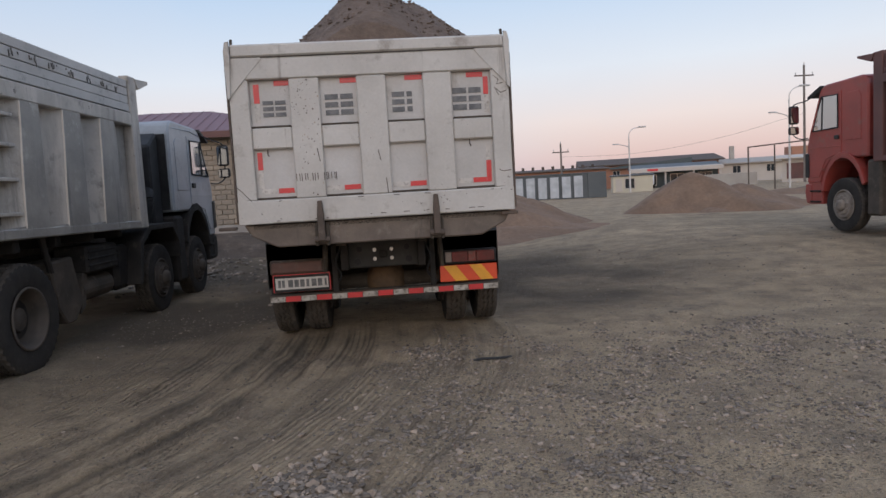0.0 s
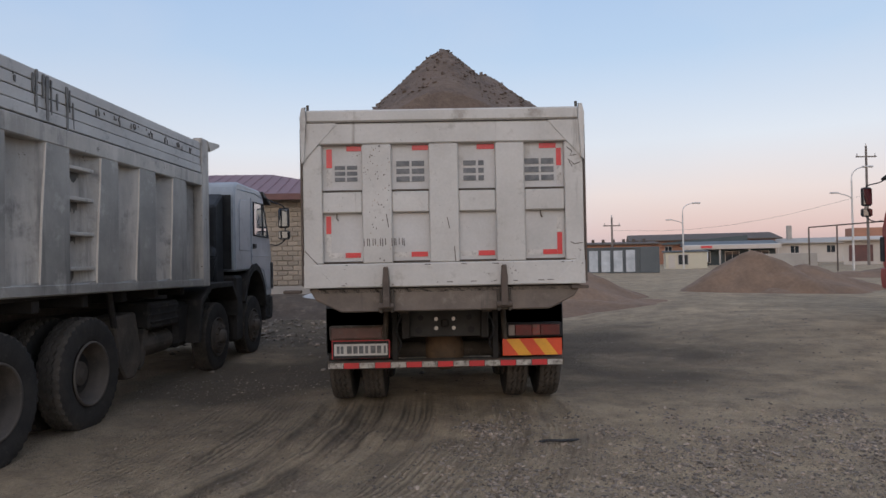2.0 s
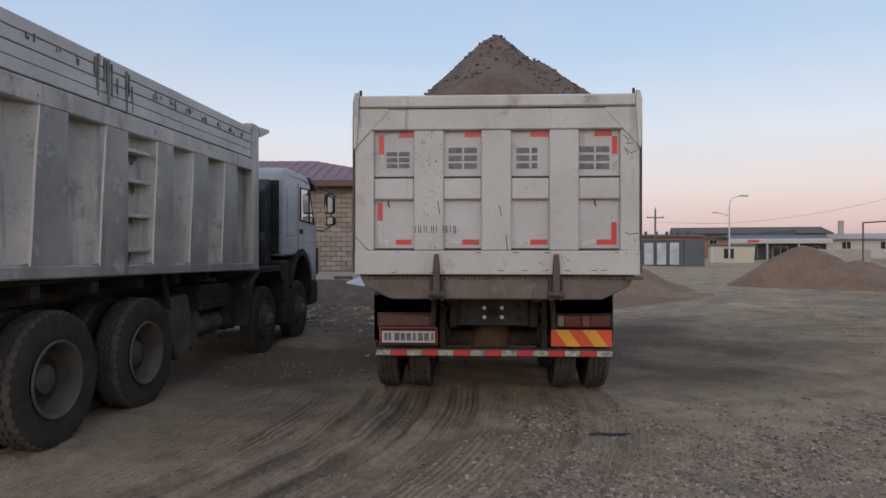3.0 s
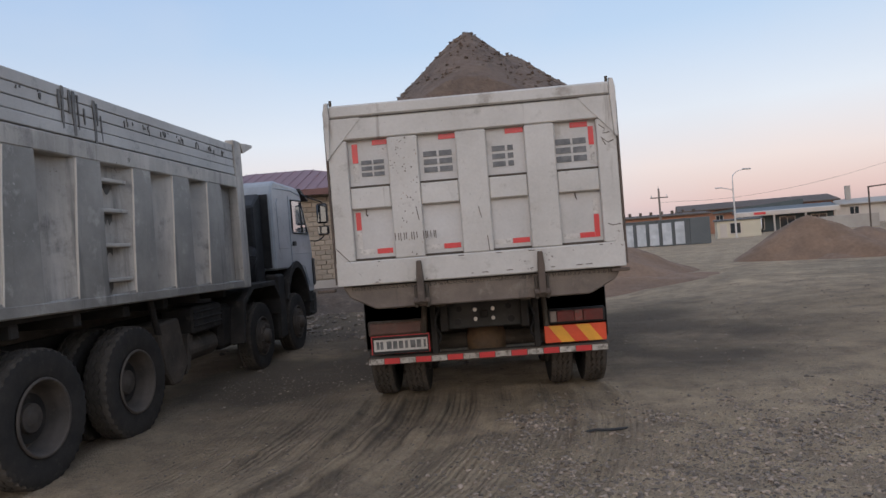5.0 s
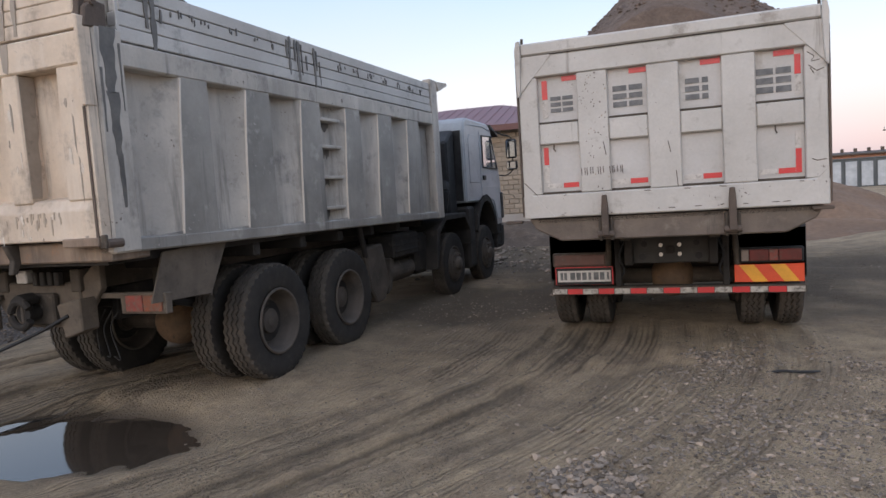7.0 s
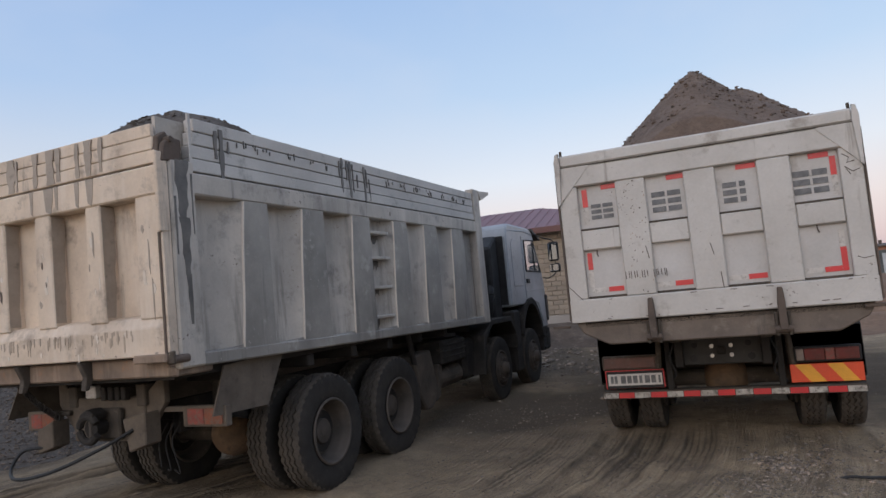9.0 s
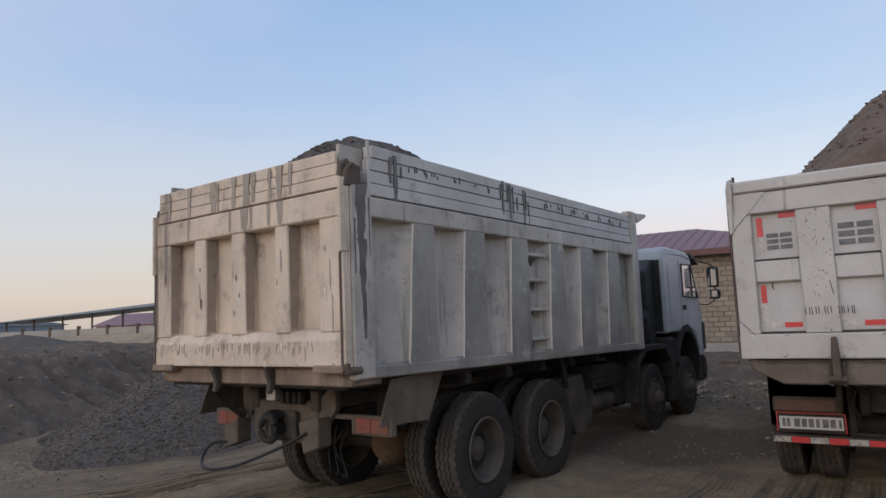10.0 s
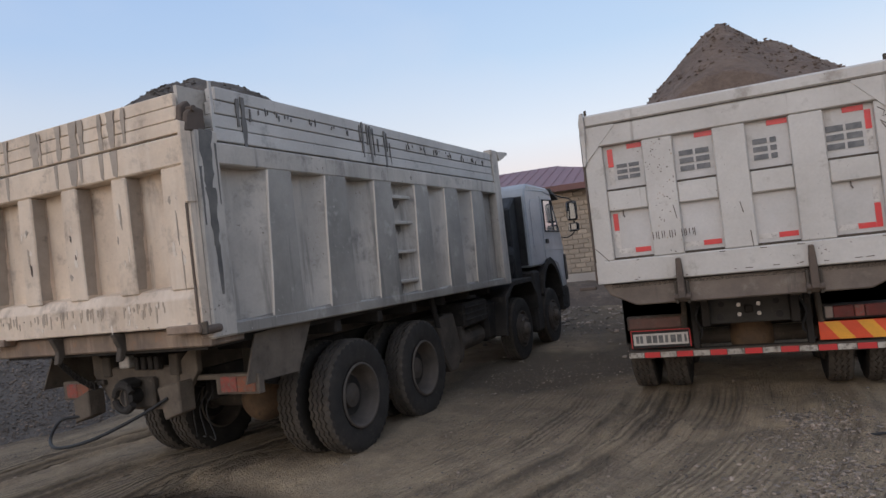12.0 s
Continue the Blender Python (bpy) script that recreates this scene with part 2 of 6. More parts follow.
BANK = material("dark_brown_bank_soil", (0.128, 0.094, 0.068), (0.068, 0.052, 0.040), 1.6, 0.95, 0, 1.0, 14, (0.19, 0.145, 0.108), 0.24, grain_amount=1.0)
BANKCLOD = material("dry_brown_clods", (0.15, 0.112, 0.082), (0.21, 0.165, 0.125), 5, 0.95, 0, 0.4, 30, grain_amount=1.0, island=0.5)
EARTH = material("brown_earth_heap", (0.235, 0.150, 0.096), (0.165, 0.107, 0.070), 0.9, 0.95, 0, 1.0, 9, (0.25, 0.182, 0.135), 0.15, grain_amount=1.0)
BLOCK = material("tan_masonry_block", (0.36, 0.30, 0.235), (0.30, 0.25, 0.195), 3, 0.9, 0, 0.3, 40, vary=0.16)
MORTAR = material("grey_mortar", (0.36, 0.31, 0.25), None, 3, 0.95, 0, 0.3, 40)
ROOFRED = material("dull_red_roof_sheet", (0.20, 0.095, 0.10), (0.17, 0.088, 0.092), 0.6, 0.5, 0, 0.05, 20)
CONCRETE = material("pale_concrete", (0.40, 0.37, 0.33), (0.33, 0.30, 0.27), 0.7, 0.9, 0, 0.15, 20, vary=0.08)
PLASTER = material("pale_plaster", (0.56, 0.50, 0.44), (0.48, 0.43, 0.38), 0.5, 0.9, 0, 0.05, 20)
CREAMWALL = material("cream_kiosk_wall", (0.60, 0.54, 0.42), (0.52, 0.47, 0.36), 0.5, 0.8, 0, 0.05, 20)
BRICKWALL = material("orange_brick_wall", (0.40, 0.20, 0.13), (0.33, 0.17, 0.11), 0.8, 0.9, 0, 0.1, 20)
DARKWALL = material("dark_grey_cladding", (0.10, 0.11, 0.115), (0.075, 0.085, 0.09), 0.5, 0.6, 0, 0.05, 20)
TEALWALL = material("dull_teal_wall", (0.080, 0.098, 0.10), (0.065, 0.080, 0.084), 0.5, 0.7, 0, 0.05, 20)
TARP = material("pale_sheet_panels", (0.52, 0.54, 0.56), (0.36, 0.38, 0.40), 1.8, 0.5, 0, 0.4, 8)
GALV = material("galvanised_pole", (0.62, 0.60, 0.58), None, 2, 0.5, 0.5, 0.03, 30)
WOODPOLE = material("grey_wood_pole", (0.20, 0.17, 0.15), None, 2, 0.9, 0, 0.2, 30)
BLUEROOF = material("blue_grey_roof_sheet", (0.22, 0.27, 0.33), (0.18, 0.22, 0.27), 0.4, 0.5, 0.1, 0.03, 20)
CARWHITE = material("white_car_paint", (0.65, 0.65, 0.65), None, 1, 0.3, 0, 0, 20)
CARGREY = material("grey_car_paint", (0.10, 0.105, 0.11), None, 1, 0.3, 0, 0, 20)


def glass_like(name, colour, rough):
    m = bpy.data.materials.new(name)
    m.use_nodes = True
    b = m.node_tree.nodes["Principled BSDF"]
    b.inputs["Base Color"].default_value, b.inputs["Roughness"].default_value = (*colour, 1), rough
    return m


GLASS = glass_like("dark_window_glass", (0.03, 0.035, 0.04), 0.06)
WINDOW = glass_like("sky_reflecting_cab_glass", (0.42, 0.45, 0.48), 0.08)
WINDOW.node_tree.nodes["Principled BSDF"].inputs["Metallic"].default_value = 0.8
MIRROR = glass_like("mirror_glass", (0.42, 0.43, 0.45), 0.05)
MIRROR.node_tree.nodes["Principled BSDF"].inputs["Metallic"].default_value = 1.0
WATER = glass_like("muddy_water", (0.05, 0.038, 0.028), 0.06)
PLATEGREY = material("dusty_dark_grey_steel_plate", (0.060, 0.057, 0.053), (0.040, 0.038, 0.036), 5, 0.7, 0, 0.1, 50, (0.10, 0.088, 0.075), 0.12, spec=0.3)
TAPEWORN = material("worn_dirty_white_tape", (0.55, 0.52, 0.47), (0.30, 0.27, 0.235), 11, 0.6, 0, 0.05, 60, (0.085, 0.072, 0.06), 0.5)


def soil_material():
    """Packed dusty soil: mottled tan and grey, gravelly patches, wet mud round the puddle."""
    m = bpy.data.materials.new("packed_dusty_soil")
    m.use_nodes = True
    nt = m.node_tree
    bsdf = nt.nodes["Principled BSDF"]
    tc = nt.nodes.new("ShaderNodeTexCoord")
    vec = tc.outputs["Object"]

    def tex(scale, detail=7.0, rough=0.62):
        n = node(nt, "ShaderNodeTexNoise", Scale=scale, Detail=detail, Roughness=rough)
        nt.links.new(vec, n.inputs["Vector"])
        return n.outputs[0]
    wide, mid, tiny = tex(0.35), tex(2.4), tex(45, 5)
    col = mix(nt, ramp(nt, wide, [(0.35, (0, 0, 0)), (0.65, (1, 1, 1))]), (0.52, 0.388, 0.258), (0.43, 0.33, 0.225))
    col = mix(nt, ramp(nt, mid, [(0.42, (0, 0, 0)), (0.66, (0.85, 0.85, 0.85))]), col, (0.252, 0.192, 0.140))
    col = mix(nt, ramp(nt, tex(9.0, 6, 0.7), [(0.48, (0, 0, 0)), (0.70, (0.7, 0.7, 0.7))]), col, (0.425, 0.328, 0.242))
    vor = node(nt, "ShaderNodeTexVoronoi", Scale=42.0, Randomness=1.0)
    nt.links.new(vec, vor.inputs["Vector"])
    pebble = ramp(nt, vor.outputs["Distance"], [(0.1, (1, 1, 1)), (0.42, (0, 0, 0))])
    hue = ramp(nt, vor.outputs["Color"], [(0.1, (0.11, 0.094, 0.079)), (0.5, (0.29, 0.243, 0.200)), (0.9, (0.46, 0.395, 0.33))])
    patch = ramp(nt, tex(0.9, 5), [(0.44, (0.06, 0.06, 0.06)), (0.58, (0.95, 0.95, 0.95))])
    stony = mix(nt, 1.0, pebble, patch, "MULTIPLY")
    col = mix(nt, stony, col, hue)
    col = mix(nt, 0.9, col, ramp(nt, tiny, [(0.25, (0.72, 0.72, 0.72)), (0.75, (1.22, 1.22, 1.22))]), "MULTIPLY")
    col = mix(nt, ramp(nt, tex(1.1, 10, 0.74), [(0.50, (0, 0, 0)), (0.63, (0.42, 0.42, 0.42))]), col, (0.18, 0.140, 0.105))
    col = mix(nt, ramp(nt, tex(5.5, 8, 0.75), [(0.56, (0, 0, 0)), (0.66, (0.36, 0.36, 0.36))]), col, (0.14, 0.110, 0.083))
    # Darkens lanes and drifts, and carries the shade painted between the trucks.
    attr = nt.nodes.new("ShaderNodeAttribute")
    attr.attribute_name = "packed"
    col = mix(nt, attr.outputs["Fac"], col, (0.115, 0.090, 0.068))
    streaks = prints = None
    for name, across in (("flow", 22.0), ("flow_old", 22.0), ("flow_far", 2.6)):
        at = nt.nodes.new("ShaderNodeAttribute")
        at.attribute_name = name
        part3 = nt.nodes.new("ShaderNodeSeparateXYZ")
        nt.links.new(at.outputs["Vector"], part3.inputs[0])
        comb = nt.nodes.new("ShaderNodeCombineXYZ")
        nt.links.new(math_node(nt, "MULTIPLY", part3.outputs[0], across), comb.inputs[0])
        nt.links.new(math_node(nt, "MULTIPLY", part3.outputs[1], across / 20.0), comb.inputs[1])
        sn = node(nt, "ShaderNodeTexNoise", Scale=1.0, Detail=4.0, Roughness=0.6)
        nt.links.new(comb.outputs[0], sn.inputs["Vector"])
        line = math_node(nt, "MULTIPLY", math_node(nt, "SUBTRACT", sn.outputs[0], 0.5), part3.outputs[2])
        streaks = line if streaks is None else math_node(nt, "ADD", streaks, line)
        if across > 20:
            band = nt.nodes.new("ShaderNodeCombineXYZ")
            nt.links.new(math_node(nt, "MULTIPLY", part3.outputs[0], 2.6), band.inputs[0])
            nt.links.new(math_node(nt, "MULTIPLY", part3.outputs[1], 0.30), band.inputs[1])
            bn = node(nt, "ShaderNodeTexNoise", Scale=1.0, Detail=3.0, Roughness=0.6)
            nt.links.new(band.outputs[0], bn.inputs["Vector"])
            mask = math_node(nt, "MULTIPLY", ramp(nt, bn.outputs[0], [(0.47, (0, 0, 0)), (0.56, (1, 1, 1))]), part3.outputs[2], True)
            wob = math_node(nt, "MULTIPLY", sn.outputs[0], 3.2)
            groove = math_node(nt, "SINE", math_node(nt, "ADD", math_node(nt, "MULTIPLY", part3.outputs[0], 105.0), wob))
            groove = math_node(nt, "MULTIPLY", groove, mask)
            prints = groove if prints is None else math_node(nt, "ADD", prints, groove)
    dark_line = math_node(nt, "MULTIPLY", streaks, -2.2, True)
    pale_line = math_node(nt, "MULTIPLY", streaks, 2.4, True)
    col = mix(nt, dark_line, col, (0.14, 0.11, 0.083))
    col = mix(nt, pale_line, col, (0.43, 0.33, 0.24))
    col = mix(nt, math_node(nt, "MULTIPLY", prints, -0.85, True), col, (0.11, 0.086, 0.065))
    col = mix(nt, math_node(nt, "MULTIPLY", prints, 0.22, True), col, (0.45, 0.35, 0.255))
    geo = nt.nodes.new("ShaderNodeSeparateXYZ")
    nt.links.new(vec, geo.inputs[0])
    dx = math_node(nt, "MULTIPLY", math_node(nt, "ADD", geo.outputs[0], -PUDDLE[0]), 1 / PUDDLE[2])
    dy = math_node(nt, "MULTIPLY", math_node(nt, "ADD", geo.outputs[1], -PUDDLE[1]), 1 / PUDDLE[3])
    rr = math_node(nt, "ADD", math_node(nt, "MULTIPLY", dx, dx), math_node(nt, "MULTIPLY", dy, dy))
    rr = math_node(nt, "ADD", rr, math_node(nt, "MULTIPLY", mid, 0.9))
    wet = ramp(nt, math_node(nt, "MULTIPLY", rr, 0.4), [(0.44, (1, 1, 1)), (0.80, (0, 0, 0))])
    col = mix(nt, wet, col, (0.06, 0.043, 0.031))
    col = mix(nt, 1.0, col, (1.03, 1.04, 0.995), "MULTIPLY")
    nt.links.new(col, bsdf.inputs["Base Color"])
    nt.links.new(ramp(nt, wet, [(0.0, (0.95, 0.95, 0.95)), (1.0, (0.55, 0.55, 0.55))]), bsdf.inputs["Roughness"])
    bsdf.inputs["Specular IOR Level"].default_value = 0.25
    b = node(nt, "ShaderNodeBump", Strength=1.0, Distance=0.04)
    h = math_node(nt, "ADD", math_node(nt, "MULTIPLY", stony, 0.8), math_node(nt, "ADD", tiny, math_node(nt, "MULTIPLY", mid, 1.5)))
    h = math_node(nt, "ADD", h, math_node(nt, "MULTIPLY", streaks, 5.0))
    h = math_node(nt, "ADD", h, math_node(nt, "MULTIPLY", prints, 0.55))
    nt.links.new(h, b.inputs["Height"])
    nt.links.new(b.outputs[0], bsdf.inputs["Normal"])
    return m


PUDDLE = (-4.35, -2.5, 1.0, 0.62)
SOIL = soil_material()


# ---- mesh helpers ----
def part(name, bm, mat, parent=None, label="", smooth=False):
    me = bpy.data.meshes.new(name)
    bm.to_mesh(me)
    bm.free()
    if smooth:
        me.shade_smooth()
    me.materials.append(mat)
    ob = new(name, me)
    if parent is not None:
        ob.parent = parent
    if label:
        ob["label"] = label
    return ob


def shared(name, me, mat, parent, m):
    if not me.materials:
        me.materials.append(mat)
    ob = new(name, me)
    ob.parent = parent
    ob.matrix_basis = m
    return ob


def box(lo, hi, bevel=0.0, bm=None, m=None):
    bm = bm or bmesh.new()
    lo, hi = Vector(lo), Vector(hi)
    mat = Matrix.LocRotScale((lo + hi) / 2, None, [max(abs(c), 1e-4) for c in hi - lo])
    if m is not None:
        mat = m @ mat
    made = bmesh.ops.create_cube(bm, size=1, matrix=mat)
    if bevel:
        edges = {e for v in made["verts"] for e in v.link_edges}
        bmesh.ops.bevel(bm, geom=list(edges), offset=bevel, segments=1, affect="EDGES", profile=0.6)
    return bm


def prism(points, axis, a, b, bevel=0.0, bm=None):
    """A flat outline, points of the two other axes in order x, y, z, drawn out along axis from a to b."""
    bm = bm or bmesh.new()
    n = "xyz".index(axis)
    rows = []
    for d in (a, b):
        rows.append([bm.verts.new(Vector([*p[:n], d, *p[n:]])) for p in points])
    k = len(points)
    faces = [bm.faces.new(rows[0]), bm.faces.new(rows[1][::-1])]
    for i in range(k):
        faces.append(bm.faces.new((rows[0][i], rows[1][i], rows[1][(i + 1) % k], rows[0][(i + 1) % k])))
    bmesh.ops.recalc_face_normals(bm, faces=bm.faces)
    if bevel:
        edges = {e for f in faces for e in f.edges}
        bmesh.ops.bevel(bm, geom=list(edges), offset=bevel, segments=1, affect="EDGES")
    return bm


def rod(a, b, r1, r2=None, seg=12, bm=None):
    bm = bm or bmesh.new()
    a, b = Vector(a), Vector(b)
    turn = (b - a).to_track_quat("Z", "Y").to_matrix().to_4x4()
    bmesh.ops.create_cone(bm, cap_ends=True, segments=seg, radius1=r1, radius2=r1 if r2 is None else r2, depth=(b - a).length,
                          matrix=Matrix.Translation((a + b) / 2) @ turn)
    return bm


def tube(points, r, seg=8, bm=None):
    """A bent pipe or hose through the points."""
    bm = bm or bmesh.new()
    pts = [Vector(p) for p in points]
    rings = []
    for i, p in enumerate(pts):
        way = (pts[min(i + 1, len(pts) - 1)] - pts[max(i - 1, 0)]).normalized()
        turn = way.to_track_quat("Z", "Y").to_matrix()
        rings.append([bm.verts.new(p + turn @ Vector((r * math.cos(2 * math.pi * k / seg), r * math.sin(2 * math.pi * k / seg), 0))) for k in range(seg)])
    for a, b in zip(rings, rings[1:]):
        for k in range(seg):
            bm.faces.new((a[k], a[(k + 1) % seg], b[(k + 1) % seg], b[k]))
    bm.faces.new(rings[0][::-1])
    bm.faces.new(rings[-1])
    return bm


def arc(points, n=10):
    """Smooth line through a few points (Catmull-Rom)."""
    p = [Vector(q) for q in points]
    p = [2 * p[0] - p[1], *p, 2 * p[-1] - p[-2]]
    res = []
    for i in range(1, len(p) - 2):
        for k in range(n):
            t = k / n
            res.append(0.5 * (2 * p[i] + (p[i + 1] - p[i - 1]) * t + (2 * p[i - 1] - 5 * p[i] + 4 * p[i + 1] - p[i + 2]) * t * t
                              + (3 * p[i] - p[i - 1] - 3 * p[i + 1] + p[i + 2]) * t ** 3))
    res.append(p[-2])
    return res


def lathe(profile, seg=40, bm=None):
    """Turn (radius, x) points about the x axis."""
    bm = bm or bmesh.new()
    rings = []
    for r, x in profile:
        rings.append([bm.verts.new((x, r * math.cos(2 * math.pi * k / seg), r * math.sin(2 * math.pi * k / seg))) for k in range(seg)])
    for a, b in zip(rings, rings[1:]):
        for k in range(seg):
            bm.faces.new((a[k], a[(k + 1) % seg], b[(k + 1) % seg], b[k]))
    bmesh.ops.recalc_face_normals(bm, faces=bm.faces)
    return bm


def thing(name, m, label, category, group="", kind=""):
    ob = new(name)
    ob.matrix_basis = m
    return tagged(ob, label, category, group, kind)


lattice = np.random.RandomState(5).rand(256, 256)


def vnoise(x, y, s, octaves=4):
    """Smooth value noise in about -0.5..0.5, for arrays."""
    tot, amp, norm = 0.0, 1.0, 0.0
    for o in range(octaves):
        u, v = np.asarray(x) * s * 2 ** o + 17.3 * o, np.asarray(y) * s * 2 ** o + 9.1 * o
        i, j = np.floor(u).astype(int), np.floor(v).astype(int)
        fu, fv = u - i, v - j
        fu, fv = fu * fu * (3 - 2 * fu), fv * fv * (3 - 2 * fv)
        g = lambda a, b: lattice[a % 256, b % 256]
        val = (g(i, j) * (1 - fu) + g(i + 1, j) * fu) * (1 - fv) + (g(i, j + 1) * (1 - fu) + g(i + 1, j + 1) * fu) * fv
        tot, norm, amp = tot + amp * (val - 0.5), norm + amp, amp * 0.5
    return tot / norm


def step(a, b, v):
    t = np.clip((np.asarray(v, float) - a) / (b - a), 0, 1)
    return t * t * (3 - 2 * t)


def sheet(name, xs, ys, zs, mat, smooth=True):
    """A height field on a grid of lines."""
    X, Y = np.meshgrid(xs, ys)
    verts = np.stack([X.ravel(), Y.ravel(), zs.ravel()], 1)
    nx, ny = len(xs), len(ys)
    i = (np.arange(ny - 1)[:, None] * nx + np.arange(nx - 1)[None]).ravel()
    faces = np.stack([i, i + 1, i + nx + 1, i + nx], 1)
    me = bpy.data.meshes.new(name)
    me.from_pydata(verts.tolist(), [], faces.tolist())
    if smooth:
        me.shade_smooth()
    me.materials.append(mat)
    return new(name, me)


# ---- ground: one sheet to the horizon, with ruts, a puddle hollow, banks and rises ----
LANES = ((-1.22, 0), (-0.80, 0), (0.70, 0), (1.10, 0), (-0.30, 1), (0.25, 1), (-1.75, 1))
OLD_LANES = (-5.35, -5.0, -6.75, -6.35, -4.2, -3.85)


def rut_lines(x, y):
    """For each rut: how far a place lies beside it, how strong the rut is there, and the way along it."""
    for base, old in LANES:
        d = np.clip(1.2 - y, 0, None)
        yield x - (base - 0.07 * d ** 2), step(2.2, 1.2, y) * (0.55 if old else 1.0) * (1.0 if base < 0 else 0.5), y
    for base in OLD_LANES:
        yield x - (base + 0.45 * y), step(1.5, -0.5, y) * step(-3.6, -4.4, x), y


def ground_z(x, y):
    x, y = np.asarray(x, float), np.asarray(y, float)
    d = np.hypot(x, y + 6.2)
    z = 0.27 * step(2.5, 7, x) * step(1, 7, y) + 0.16 * step(15, 45, y) * step(-2, 6, x)
    z = z + 0.75 * step(8, 15, y) * step(1.5, -2.5, x)
    z = z + 1.1 * step(-12, -24, x) * step(-8, 4, y)
    z = z + 0.055 * step(-2.6, -3.3, x) * step(-8.5, -7.0, x) * step(-2.2, -1.2, y) * step(12, 9, y)
    z = z + (0.05 * vnoise(x, y, 0.35, 3) + 0.05 * vnoise(x, y, 1.7, 4)) * (1 + 2.0 * step(14, 40, d))
    near = step(14, 8, d)
    z = z + near * (0.016 * vnoise(x, y, 5.0, 3) + 0.012 * vnoise(x, y, 14.0, 2))
    for off, k, along in rut_lines(x, y):
        wob = off + 0.05 * vnoise(x, y, 0.8, 2)
        lane = np.exp(-(wob / 0.12) ** 4) * k
        z = z - 0.040 * lane + 0.008 * lane * np.sign(np.sin(along * 44 + 60 * np.abs(off)))
        z = z + 0.034 * np.exp(-((np.abs(wob) - 0.19) / 0.05) ** 2) * k * (0.7 + 1.4 * vnoise(x, y, 3.0, 2))
    r = ((x - PUDDLE[0]) / PUDDLE[2]) ** 2 + ((y - PUDDLE[1]) / PUDDLE[3]) ** 2 + 0.5 * vnoise(x, y, 1.3, 3)
    z = z - 0.088 * step(2.1, 0.15, r) + 0.035 * step(3.2, 1.6, r) * vnoise(x, y, 5.0, 3)
    return z


def packed(x, y):
    """Damp, packed soil in the wheel lanes and in drifts of their own, with painted shade between the trucks."""
    tot = 0.0
    for off, k, along in rut_lines(x, y):
        wob = off + 0.05 * vnoise(x, y, 0.8, 2)
        edge = np.exp(-((np.abs(wob) - 0.125) / 0.04) ** 2) * (0.75 + 1.6 * vnoise(x, y, 2.2, 3))
        cleat = np.exp(-(wob / 0.12) ** 4) * (np.sin(along * 44 + 60 * np.abs(off)) > 0.3) * 0.22
        tot = np.maximum(tot, k * (edge + cleat))
    drift = 0.62 + 1.7 * vnoise(x, y, 0.7, 5)
    # Damp soil deepened with painted shade, between the trucks and under the grey one.
    damp_shade = 1.0 * step(-5.2, -3.2, x) * step(-0.7, -1.7, x) * step(-0.6, 2.2, y) * step(30, 16, y)
    damp_shade = damp_shade + 1.0 * step(0.9, 1.6, x) * step(6.5, 3.4, x) * step(0.6, 2.4, y) * step(11, 6.5, y)
    damp_shade = damp_shade + 0.35 * step(-5.8, -4.5, x) * step(-1.6, -3.0, x) * step(-3.2, -2.0, y) * step(0.5, -0.5, y)
    damp_shade = damp_shade + 0.7 * step(5.5, 7.5, y) * step(30, 16, y) * step(1.2, -0.6, x) * step(-12, -8, x)
    damp_shade = damp_shade + 0.25 * step(4.0, 7.0, x) * step(1.0, 4.0, y) * step(26, 12, y) * (vnoise(x, 3 * y, 0.22, 3) > 0.02)
    damp_shade = damp_shade + 0.8 * step(-7.6, -9.6, x) * step(-16, -13, x) * step(-7.0, -3.5, y) * step(3.0, 0.5, y)
    damp_shade = np.clip(damp_shade, 0, 1)
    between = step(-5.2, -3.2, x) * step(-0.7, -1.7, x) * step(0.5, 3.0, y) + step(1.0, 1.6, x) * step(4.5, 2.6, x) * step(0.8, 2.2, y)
    tot = np.maximum(tot, damp_shade * np.clip(drift + 0.3 * between, 0, 1))
    return np.clip(tot, 0, 0.92)


def spread(lo, hi, fine, far_lo, far_hi, grow=1.16):
    mid = list(np.arange(lo, hi, fine))
    up, s = [hi], fine
    while up[-1] < far_hi:
        s *= grow
        up.append(up[-1] + s)
    dn, s = [lo], fine
    while dn[-1] > far_lo:
        s *= grow
        dn.append(dn[-1] - s)
    return np.array(dn[:0:-1] + mid + up)


gx, gy = spread(-8, 5.5, 0.04, -900, 900, 1.12), spread(-4.5, 4, 0.04, -900, 900, 1.12)
GX, GY = np.meshgrid(gx, gy)
ground = sheet("ground", gx, gy, ground_z(GX, GY), SOIL)
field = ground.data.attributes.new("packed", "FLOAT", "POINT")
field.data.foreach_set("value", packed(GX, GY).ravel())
u_new = GX + 0.07 * np.clip(1.2 - GY, 0, None) ** 2
w_new = step(-3.0, -2.0, u_new) * step(1.7, 1.2, u_new) * step(2.2, 0.8, GY) * (0.65 + 0.9 * vnoise(GX, GY, 0.8, 3)) * (1 - 0.6 * step(-0.3, 0.4, u_new))
u_old = GX - 0.45 * GY
w_old = step(-3.4, -4.2, u_old) * step(2.0, 0.0, GY) * step(-12, -9, GX) * (1.0 + 1.2 * vnoise(GX, GY, 0.7, 3))
u_far = GY + 0.25 * GX + 0.6 * vnoise(GX, GY, 0.1, 2)
w_far = 0.22 * step(1.2, 2.5, GX) * step(-0.5, 3.0, GY)
